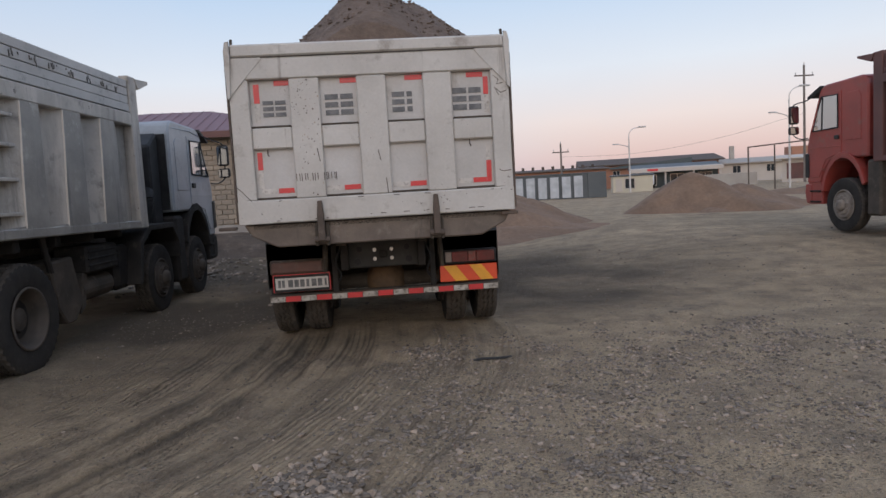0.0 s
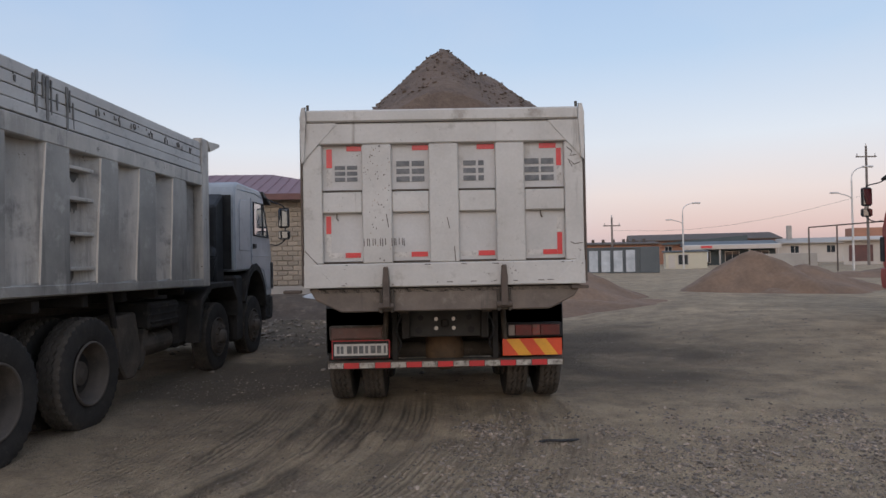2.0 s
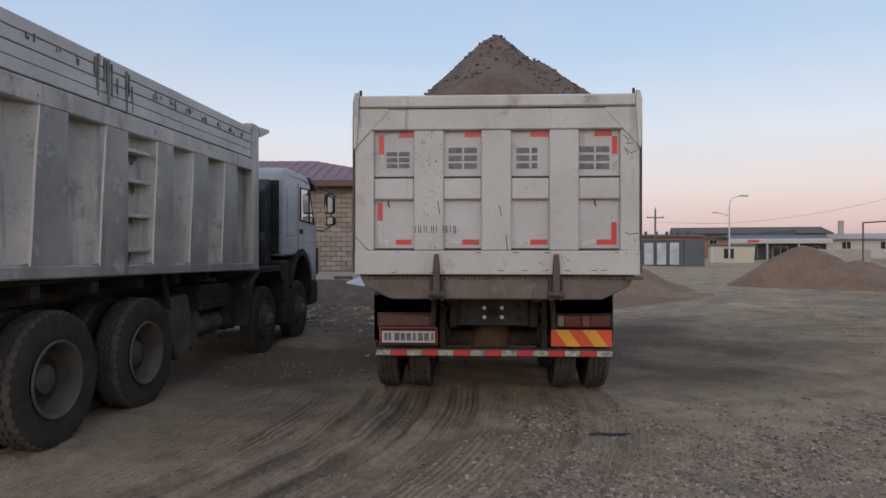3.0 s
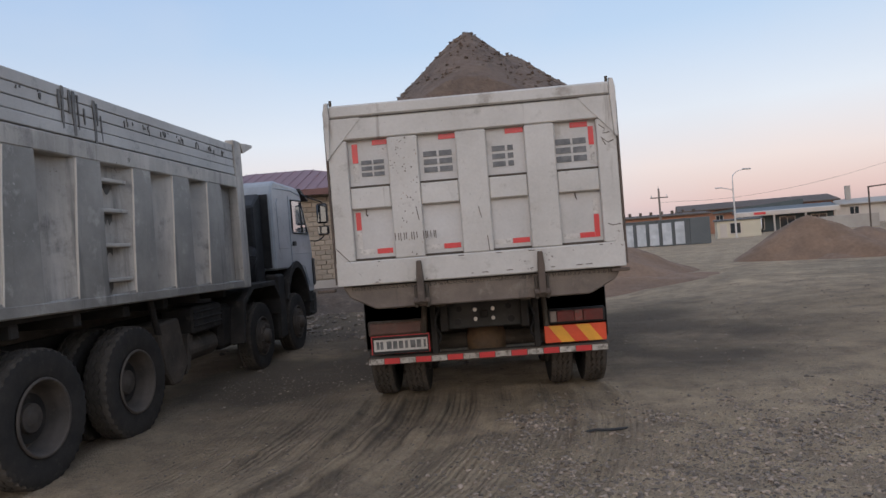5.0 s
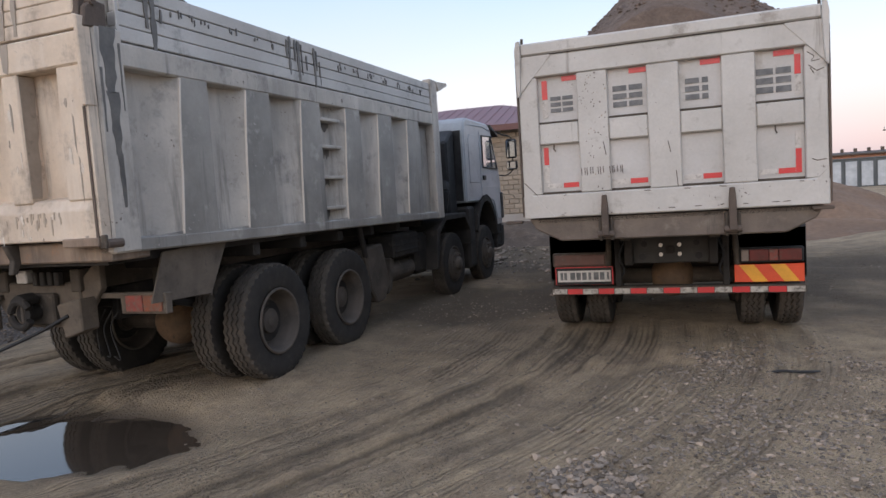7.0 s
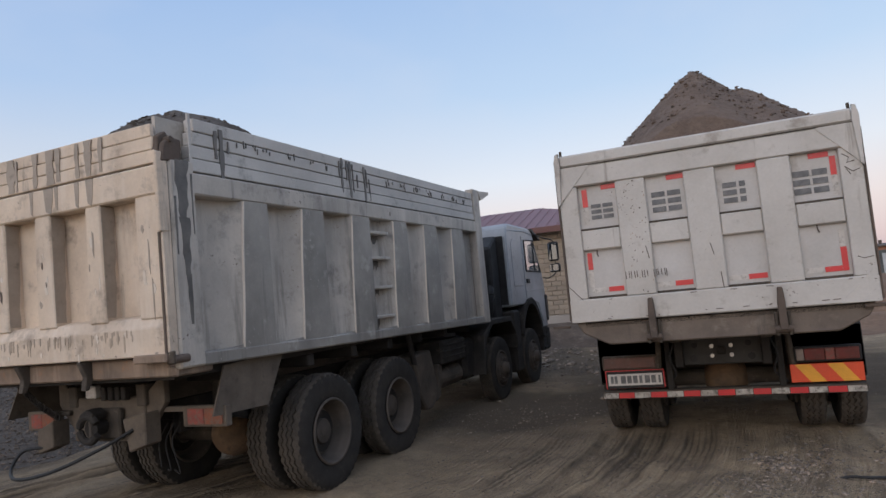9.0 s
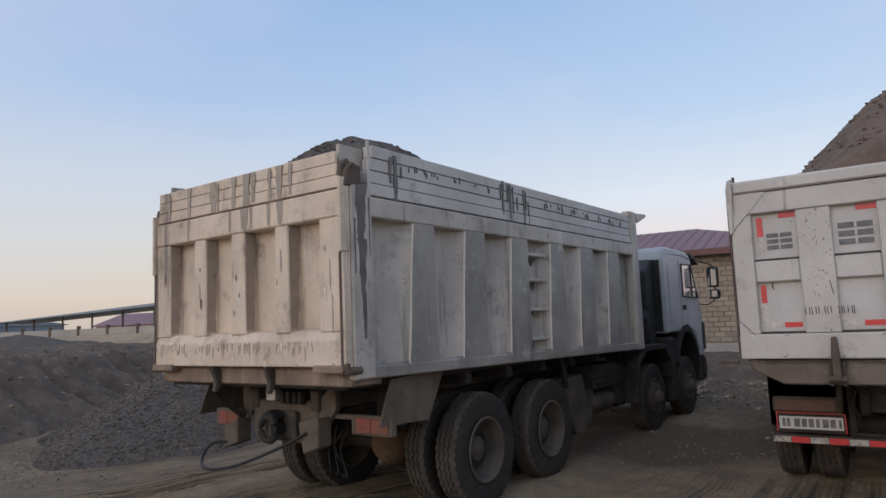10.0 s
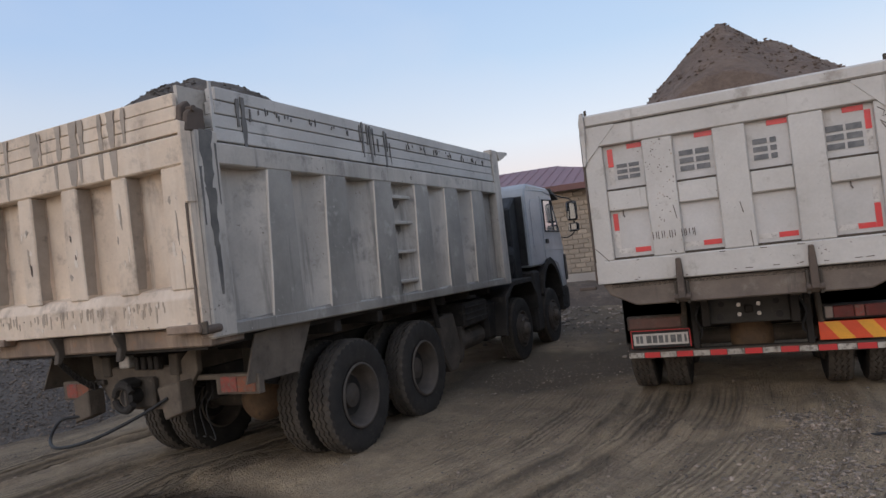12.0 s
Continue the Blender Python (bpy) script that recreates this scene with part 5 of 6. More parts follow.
    for x0, x1, y in ((0.78, 1.22, 0.46), (-0.93, -0.55, 0.36)):
        lamp = part("tail_lamp", box((x0, y, 0.905), (x1, y + 0.07, 1.065), 0.008), CAKED, t)
        n = (x1 - x0 - 0.03) / 2
        part("lens", box((x0 + 0.06, y - 0.012, 0.925), (x0 + 0.02 + n, y + 0.01, 1.045), 0.004), LENSRED, lamp, "red lens")
        part("lens", box((x0 + 0.025 + n, y - 0.012, 0.925), (x1 - 0.03, y + 0.01, 1.045), 0.004), LAMPAMBER, lamp, "amber lens")
    part("air_hose", tube(arc([(0.42, 0.30, 0.92), (0.20, 0.18, 0.80), (-0.15, 0.02, 0.66), (-0.52, -0.02, 0.60), (-0.78, 0.10, 0.64), (-0.80, 0.22, 0.76), (-0.62, 0.30, 0.78)]), 0.014), PLASTIC, t)
    chain_pts = arc([(-0.82, 0.16, 1.42), (-0.74, 0.22, 1.26), (-0.62, 0.28, 1.12), (-0.50, 0.34, 1.02)], 9)
    for k, p in enumerate(chain_pts):
        ring = [p + Vector((0.018 * math.cos(a) * (k % 2), 0.018 * math.cos(a) * (1 - k % 2), 0.030 * math.sin(a))) for a in np.linspace(0, 2 * math.pi, 9)]
        part("chain_link", tube(ring, 0.006, 5), CHASSIS, t)
    for k in range(3):
        x = 0.52 + 0.07 * k
        part("loose_cable", tube(arc([(x, 0.55, 0.92), (x - 0.05, 0.50, 0.78), (x + 0.03 * k, 0.46, 0.62 - 0.03 * k), (x - 0.04, 0.50, 0.56)]), 0.006, 6), CHASSIS, t)
    for s in (-1, 1):
        part("mud_flap", prism([(s * 0.60, 1.37), (s * 1.19, 1.38), (s * 1.19, 0.96), (s * 0.60, 0.96)], "y", 0.98, 1.0), DUSTY, t)
        part("mud_flap_side", prism([(0.35, 1.00), (0.98, 0.98), (1.22, 1.39), (0.50, 1.36)], "x", s * 1.185, s * 1.20), CAKED, t)


grey_truck(truck_grey)


def tar_drips(t):
    """Runs of black tar down the upper boards of the grey truck's side and tailgate."""
    rnd = random.Random(9)

    def run(u, top, length, w, side, mat):
        n = max(3, int(length / 0.05))
        left, right = [], []
        drift = 0.0
        for k in range(n + 1):
            z = top - length * k / n
            drift += rnd.uniform(-0.004, 0.004)
            half_w = w / 2 * (1 - 0.25 * (k / n) ** 3) * rnd.uniform(0.6, 1.25)
            left.append((u + drift - half_w, z))
            right.append((u + drift + half_w, z))
        pts = left + right[::-1]
        if side:
            part("tar_run", prism(pts, "x", 1.266, 1.2735), mat, t)
        else:
            part("tar_run", prism(pts, "y", -0.0665, -0.060), mat, t)
    for u, top, length, w in ((0.50, 3.18, 0.22, 0.035), (0.56, 3.20, 0.40, 0.05), (0.64, 3.12, 0.10, 0.02), (2.24, 3.20, 0.16, 0.03), (2.29, 3.24, 0.36, 0.035), (2.38, 3.22, 0.20, 0.03), (2.43, 3.22, 0.38, 0.045), (2.49, 3.20, 0.30, 0.02), (2.58, 3.1, 0.14, 0.02), (2.72, 3.20, 0.40, 0.035), (2.77, 3.18, 0.20, 0.02), (2.82, 3.08, 0.24, 0.018)):
        run(u, top, length, w, True, STAIN)
    for u in (0.80, 0.95, 1.12, 1.45, 1.75, 2.05, 3.2, 3.3, 3.6, 3.66, 3.95, 4.0, 4.3, 4.36, 4.7, 4.78, 5.1, 5.16, 5.45, 5.5):
        for k in range(3):
            run(u + rnd.uniform(-0.06, 0.06), 3.155 - 0.01 * u + rnd.uniform(-0.03, 0.02), rnd.uniform(0.015, 0.07), rnd.uniform(0.006, 0.014), True, STAIN)
    for u, top, length, w in ((-1.05, 3.14, 0.26, 0.03), (-0.72, 3.14, 0.27, 0.05), (-0.36, 3.14, 0.27, 0.09), (-0.29, 3.12, 0.25, 0.03), (-0.06, 3.14, 0.27, 0.05), (0.12, 3.14, 0.27, 0.09), (0.21, 3.14, 0.26, 0.04),
                              (0.42, 3.14, 0.27, 0.035), (0.55, 3.14, 0.27, 0.06), (0.68, 3.14, 0.26, 0.03)):
        run(u, top, length, w * 1.25, False, GATESTAIN)
    for u, top, length, w in ((-0.72, 2.84, 0.20, 0.04), (0.10, 2.84, 0.20, 0.11), (0.19, 2.84, 0.18, 0.04), (0.42, 2.84, 0.20, 0.05), (0.56, 2.84, 0.20, 0.08), (-0.10, 2.84, 0.19, 0.04)):
        pts = [(u - w / 2, top), (u + w / 2, top), (u + w * 0.4, top - length * 0.6), (u + w * 0.2, top - length), (u - w * 0.3, top - length * 0.9)]
        part("tar_run", prism(pts, "y", -0.0785, -0.0752), GATESTAIN, t)
    for k in range(60):
        u = rnd.gauss((-0.95, -0.35, 0.15, 0.75)[k % 4], 0.14)
        w, length, z0 = rnd.uniform(0.004, 0.018), rnd.uniform(0.03, 0.14) * rnd.uniform(0.4, 1.0), 1.699 - 0.05 * rnd.random() ** 2
        pts = [(u - w / 2, z0), (u + w / 2, z0), (u + w * 0.45, z0 - length * 0.7), (u + w * 0.2, z0 - length), (u - w * 0.3, z0 - length), (u - w * 0.5, z0 - length * 0.6)]
        part("mud_run", prism(pts, "y", -0.0885, -0.0852), MUDRUN, t)
    for u, z, h, w in ((-0.55, 2.15, 0.16, 0.035), (-0.53, 2.05, 0.10, 0.04), (-0.02, 2.25, 0.06, 0.03), (0.02, 2.10, 0.05, 0.02), (0.56, 2.35, 0.2, 0.03), (1.12, 2.2, 0.25, 0.02), (-1.1, 2.3, 0.12, 0.03), (1.14, 1.9, 0.3, 0.02)):
        pts = [(u - w / 2, z + h / 2), (u + w / 3, z + h / 2.5), (u + w / 2, z), (u + w / 5, z - h / 2), (u - w / 2, z - h / 4)]
        part("rust_patch", prism([(u + (q - u) * 0.6, r) for q, r in pts], "y", -0.0735, -0.0705), RUST if h < 0.15 else GATESTAIN, t)


tar_drips(truck_grey)


def peeled_patches(t):
    """Flakes of pale primer and bare rust on the uprights and the bottom rail."""
    rnd = random.Random(17)
    for x0, x1, y, z0, z1, n in ((-0.62, -0.48, -0.0715, 1.8, 2.5, 4), (-0.07, 0.07, -0.0715, 1.8, 2.5, 4), (0.50, 0.62, -0.0715, 1.8, 2.5, 4), (1.03, 1.2, -0.0715, 1.8, 2.5, 4), (-1.2, 1.2, -0.0865, 1.52, 1.68, 12)):
        for k in range(n):
            u, z, w, h = rnd.uniform(x0, x1), rnd.uniform(z0, z1), rnd.uniform(0.012, 0.05), rnd.uniform(0.03, 0.14)
            pts = [(u + w * math.cos(a) * rnd.uniform(0.4, 1.0) / 2, z + h * math.sin(a) * rnd.uniform(0.4, 1.0) / 2) for a in np.linspace(0, 5.6, 9)]
            part("paint_flake", prism(pts, "y", y - 0.0012, y + 0.002), PEELEDLIT if k % 5 else GATESTAIN, t)


peeled_patches(truck_grey)
load("gravel_load", truck_grey.matrix_basis.copy(), 1.15, 0.10, 5.9, 2.92, [(0.26, 0.98, 3.73, 0.52, 0.78), (0.1, 4.2, 3.05, 0.4, 0.3)], GRAVELDARK, "dark grey gravel heaped in the grey truck body", 0.05)

# red tipper further off
truck_red = thing("dump_truck", pose(8.95 + 1.22, -0.45, 0.27), "faded red dump truck with brown body standing across the yard", "dump truck", "parked dump trucks")


def red_truck(t):
    half, L = 1.22, 5.95
    running_gear(t, [(1.7, "rear"), (3.06, "rear"), (6.80, "steer")], 1.22, 7.6)
    body_shell(t, half, L, 1.36, 2.95, REDBODY)
    for s in (-1, 1):
        sheet_side(t, s, half, L, 1.36, 2.75, 3.25, [(0.7 + 0.9 * k, 1.05 + 0.9 * k) for k in range(6)], REDBODY, REDBODY)
    cab(t, 6.11, 7.95, 1.20, 2.98, REDCAB, "red", 6.80)


red_truck(truck_red)


# ---- masonry house with a hipped sheet roof, behind the trucks ----
house = thing("house", pose(-6.6, 13.2, 0.35, 0, 0, 3), "unplastered tan block house with dull red hipped roof", "house")


def build_house(t):
    x0, x1, dep, h = -4.0, 4.6, 6.0, 3.15
    wall = part("wall", box((x0 + 0.02, 0.03, -0.4), (x1 - 0.02, dep, h)), MORTAR, t)
    part("plinth", box((x0, 0.0, -0.4), (x1, 0.03, 0.55), 0.01), CONCRETE, wall)
    o = 0.45
    bm = bmesh.new()
    c = [bm.verts.new(p) for p in ((x0 - o, -o, h), (x1 + o, -o, h), (x1 + o, dep + o, h), (x0 - o, dep + o, h), (x0 + 3.3, dep / 2, h + 0.98), (x1 - 3.3, dep / 2, h + 0.98))]
    for f in ((0, 1, 5, 4), (1, 2, 5), (2, 3, 4, 5), (3, 0, 4)):
        bm.faces.new([c[i] for i in f])
    bmesh.ops.recalc_face_normals(bm, faces=bm.faces)
    bmesh.ops.solidify(bm, geom=bm.faces[:], thickness=0.05)
    roof = part("roof", bm, ROOFRED, t)
    for k in range(30):
        x = x0 - o + 0.15 + k * (x1 - x0 + 2 * o - 0.3) / 29
        run = min(x - (x0 - o), (x1 + o) - x, 3.75) / 3.75
        if run > 0.05:
            part("roof_seam", rod((x, -o - 0.01, h + 0.02), (x, -o + run * (dep / 2 + o), h + 0.02 + run * 0.98), 0.008, seg=5), ROOFRED, roof)
    part("fascia", box((x0 - o, -o - 0.02, h - 0.16), (x1 + o, -o + 0.02, h + 0.01)), REDBODY, roof)
    part("soffit", box((x0 - o + 0.03, -o + 0.03, h - 0.04), (x1 + o - 0.03, 0.0, h - 0.01)), DARKWALL, roof)
    mesh = bpy.data.meshes.new("block")
    bm = box((-0.142, -0.03, -0.063), (0.142, 0.03, 0.063), 0.008)
    bm.to_mesh(mesh)
    bm.free()
    rnd = random.Random(3)
    for r in range(18):
        for k in range(15):
            x = 0.32 + 0.30 * k + (0.15 if r % 2 else 0.0)
            if x < x1 - 0.14:
                shared("block", mesh, BLOCK, wall, pose(x, 0.012 + 0.014 * rnd.random(), 0.64 + 0.14 * r, 0, rnd.uniform(-1, 1), rnd.uniform(-0.8, 0.8)))


build_house(house)


def rubble_bag():
    bm = bmesh.new()
    bmesh.ops.create_icosphere(bm, subdivisions=3, radius=1)
    for v in bm.verts:
        v.co *= 1 + 0.25 * noise.noise(v.co * 2.2)
        v.co = Vector((v.co.x * 0.55, v.co.y * 0.35, max(v.co.z, -0.5) * 0.26))
    return bm


bag = part("rubble_sack", rubble_bag(), TARP, None, smooth=True)
bag.matrix_basis = pose(-3.1, 11.9, float(ground_z(-3.1, 11.9)) + 0.1, 0, 0, 10)
tagged(bag, "pale plastic sack of rubble lying by the house", "sack")


# ---- far side of the yard, east ----
def lamp_post(x, y, h, reach, turn):
    t = thing("street_lamp", pose(x, y, float(ground_z(x, y)), 0, 0, turn), "grey galvanised street lamp with curved arms", "street lamp", "street lamps")
    part("mast", rod((0, 0, -0.2), (0, 0, h - 0.7), 0.075, 0.045, 10), GALV, t)
    part("arm", tube(arc([(0, 0, h - 0.75), (0.05, 0, h - 0.35), (0.35, 0, h - 0.05), (reach, 0, h + 0.1)]), 0.03, 6), GALV, t)
    part("lamp_head", box((reach - 0.1, -0.1, h + 0.04), (reach + 0.55, 0.1, h + 0.15), 0.03), GALV, t)
    part("arm", tube(arc([(0, 0, h * 0.70), (-0.25, 0, h * 0.73), (-0.9, 0, h * 0.76)]), 0.028, 6), GALV, t)
    part("lamp_head", box((-1.35, -0.08, h * 0.76 - 0.03), (-0.85, 0.08, h * 0.76 + 0.06), 0.02), GALV, t)
    return t


def utility_pole(x, y, h):
    t = thing("utility_pole", pose(x, y, float(ground_z(x, y))), "grey wooden utility pole with crossarm and insulators", "utility pole", "utility poles")
    part("pole", rod((0, 0, -0.3), (0, 0, h), 0.11, 0.08, 10), WOODPOLE, t)
    part("crossarm", box((-0.8, -0.05, h - 0.85), (0.8, 0.05, h - 0.75), 0.01), WOODPOLE, t)
    for px, pz in ((-0.7, h - 0.75), (0.7, h - 0.75), (0, h)):
        part("insulator", rod((px, 0, pz), (px, 0, pz + 0.22), 0.05, 0.035, 8), GALV, t)
    return t


lamp_post(19.1, 46.0, 5.0, 0.9, 5)
lamp_post(25.7, 35.3, 6.3, 0.8, 0)
lamp_post(9.5, 60.0, 4.8, -1.0, 0)
utility_pole(16.6, 57.5, 4.75)
utility_pole(33.3, 45.6, 9.2)

wire_ob = thing("overhead_cable", pose(0, 0, 0), "thin sagging overhead cable between the poles", "cable")
part("cable", tube(arc([(16.6, 57.5, 3.9), (22.0, 52.8, 3.7), (27.5, 48.8, 4.4), (33.3, 45.6, 5.9)], 8), 0.009, 5), PLASTIC, wire_ob)


def panel_fence():
    """Dark fence with pale sheets let into it, and a solid dark end."""
    t = thing("panel_fence", pose(8.0, 38.4, 0.42, 0, 0, -12), "dark steel fence with pale sheet panels", "fence")
    part("backing", box((-3.0, 0.0, 0.0), (5.2, 0.15, 1.62), 0.01), DARKWALL, t)
    part("end_section", box((5.2, -0.05, 0.0), (6.4, 0.25, 1.68), 0.02), DARKWALL, t)
    part("cap", box((-3.0, -0.06, 1.60), (5.2, 0.2, 1.68), 0.01), DARKWALL, t)
    rnd = random.Random(4)
    for k in range(10):
        x = -2.7 + k * 0.78
        bm = box((x, -0.03, 0.08), (x + 0.56, -0.002, 1.5 - 0.05 * rnd.random()))
        bmesh.ops.subdivide_edges(bm, edges=bm.edges[:], cuts=5, use_grid_fill=True)
        for v in bm.verts:
            v.co.y += 0.03 * noise.noise(Vector((v.co.x * 3, k, v.co.z * 3))) - 0.03
        part("sheet_panel", bm, TARP, t)
        part("fence_post", box((x + 0.57, -0.09, 0.0), (x + 0.67, -0.01, 1.62), 0.01), DARKWALL, t)


panel_fence()


def window(parent, x, y, z, w, h):
    f = part("window", box((x - 0.06, y - 0.05, z - 0.06), (x + w + 0.06, y + 0.02, z + h + 0.06), 0.01), PLASTER, parent)
    part("pane", box((x, y - 0.06, z), (x + w / 2 - 0.03, y - 0.045, z + h)), GLASS, f)
    part("pane", box((x + w / 2 + 0.03, y - 0.06, z), (x + w, y - 0.045, z + h)), GLASS, f)


def building(name, x, y, z, turn, w, d, h, mat, roof_mat, label, rise=0.5, eave=0.35, windows=(), roof_front=None):
    t = thing(name, pose(x, y, z, 0, 0, turn), label, "building")
    part("wall", box((0, 0, -0.6), (w, d, h)), mat, t)
    part("roof", prism([(-eave, h), (-eave, h + 0.12), (d * 0.55, h + rise), (d + eave, h + 0.12), (d + eave, h)], "x", -eave, w + eave, 0.02), roof_mat, t)
    for wx, wz, ww, wh in windows:
        window(t, wx, 0, wz, ww, wh)
    return t


kiosk = building("kiosk", 18.2, 47.4, 0.45, -14, 3.1, 2.2, 1.25, CREAMWALL, DARKWALL, "small cream kiosk with a dark flat roof", 0.16, 0.12, [(0.95, 0.3, 0.7, 0.75)])
part("door", box((0.2, -0.05, 0.0), (0.7, 0.0, 1.05), 0.01), PLASTER, kiosk)
shop = building("shop_building", 24.5, 60.0, 0.4, -18, 8.0, 6.0, 1.9, TEALWALL, DARKWALL, "dark teal shop with a long pale canopy", 0.5, 0.3)
part("canopy", prism([(-1.4, 1.55), (-1.4, 1.95), (0.2, 2.05), (0.2, 1.7)], "x", -0.3, 8.3, 0.02), PLASTER, shop)
part("sign_board", box((1.3, -1.46, 1.68), (2.3, -1.41, 1.9), 0.01), TAPERED, shop)
for cx in (0.3, 3.0, 5.6, 8.0):
    part("canopy_post", rod((cx, -1.2, -0.3), (cx, -1.2, 1.6), 0.09, seg=10), PLASTER, shop)
for cx in (1.0, 3.6, 6.2):
    window(shop, cx, 0, 0.3, 1.2, 1.0)
hall = building("brick_hall", 22.8, 71.5, 0.5, -14, 15, 9, 2.55, BRICKWALL, RUST, "orange brick hall with a low rusty roof", 0.9, 0.6, [(1.6, 1.4, 0.7, 0.5), (3.4, 1.4, 0.7, 0.5)])
part("roof_cladding", prism([(3.0, 2.35), (12.0, 3.0), (12.0, 2.35), (3.0, 2.1)], "y", -0.75, -0.62), TEALWALL, hall)
long_hall = building("long_hall", 12.0, 63.0, 0.6, -4, 10.5, 5, 2.0, BRICKWALL, RUST, "long low red-brown shed beyond the fence", 0.35, 0.4)
for k in range(9):
    part("roof_stub", box((1.0 + k * 1.05, 1.5, 2.3), (1.25 + k * 1.05, 1.8, 2.62)), RUST, long_hall)
low_row = building("low_row_building", 30.5, 71.0, 0.6, -16, 30, 7, 1.85, PLASTER, CONCRETE, "long pale plaster building with a shallow roof", 0.7, 0.5,
                   [(2.0 + 3.6 * k, 0.85, 0.8, 0.75) for k in range(8)])
part("chimney", box((9.5, 3.0, 2.2), (10.0, 3.5, 4.0), 0.02), CONCRETE, low_row)
part("roof_hut", box((16.0, 2.0, 2.2), (20.0, 5.0, 3.5), 0.02), BRICKWALL, low_row)
small_shop = building("market_stall_row", 34.2, 50.3, 0.7, -33, 12, 4, 1.7, PLASTER, PLASTER, "row of pale market stalls with dark openings", 0.4, 0.6, [(5.0, 0.4, 1.0, 0.9), (8.6, 0.4, 1.0, 0.9)])
for cx in (0.4, 2.6):
    part("shutter", box((cx, -0.06, 0.0), (cx + 1.7, 0.0, 1.35), 0.01), REDBODY, small_shop)
yard_wall = tagged(part("yard_wall", box((26.5, 51.2, 0.0), (32.5, 51.5, 1.45), 0.02), CONCRETE), "pale concrete yard wall", "wall")

gate_frame = thing("pipe_gate_frame", pose(22.9, 35.2, 0.35, 0, 0, -28), "tall thin steel pipe gate frame", "gate frame")
for x in (0, 1.5, 4.2):
    part("upright", rod((x, 0, -0.2), (x, 0, 2.75), 0.045, seg=8), RUST, gate_frame)
part("top_bar", rod((0, 0, 2.72), (4.2, 0, 2.95), 0.04, seg=8), RUST, gate_frame)


def car(x, y, turn, mat, label):
    t = thing("car", pose(x, y, float(ground_z(x, y)), 0, 0, turn), label, "car", "parked cars")
    part("body", prism([(-2.0, 0.35), (-2.05, 0.75), (-1.5, 0.90), (-0.9, 1.38), (0.7, 1.40), (1.3, 0.95), (2.0, 0.82), (2.05, 0.35)], "x", -0.8, 0.8, 0.06), mat, t)
    part("side_glass", prism([(-1.2, 0.95), (-0.8, 1.30), (0.6, 1.32), (1.0, 0.95)], "x", -0.815, 0.815), GLASS, t)
    for wy in (-1.3, 1.3):
        for wx in (-0.72, 0.72):
            part("wheel", rod((wx - 0.1, wy, 0.32), (wx + 0.1, wy, 0.32), 0.32, seg=16), RUBBER, t)


car(24.6, 57.0, -22, CARWHITE, "small white car parked by the shop")
car(37.5, 52.0, 15, CARWHITE, "white car parked near the stalls")
car(41.0, 53.0, 40, CARGREY, "dark grey car parked near the stalls")

# tipped heaps on the yard
heap("earth_heap", 11.05, 17.6, 2.5, 2.1, 1.56, EARTH, "brown earth heap tipped on the yard", seed=0.6, rough=0.16)
heap("earth_heap", 13.0, 17.7, 3.3, 2.2, 1.0, EARTH, "long low brown earth heap tipped on the yard", seed=2.1, rough=0.2)
heap("earth_heap", 2.6, 16.2, 5.0, 2.9, 2.0, EARTH, "brown earth heap beside the white truck", seed=1.3, rough=0.12)
heap("earth_heap", 3.4, 12.9, 3.3, 1.7, 0.42, EARTH, "low trodden shelf of brown earth before the heap", seed=2.6, rough=0.35)
heap("earth_heap", 24.0, 27.5, 7.0, 2.6, 0.45, EARTH, "low spread of brown earth beyond the red truck", seed=4.0, rough=0.4, cell=0.2)
heap("rubble_heap", -4.6, 11.3, 3.4, 1.8, 0.5, BANK, "low rubble heap in front of the block house", seed=3.1, rough=0.3)

# ---- west side: gravel heaps, bank, fence, canopy ----
GRAVEL = (-11.7, 1.7, 3.0, 3.0, 1.28)
heap("gravel_heap", *GRAVEL, GRAVELDARK, "dark grey gravel heap beside the grey truck", seed=0.4, rough=0.14)


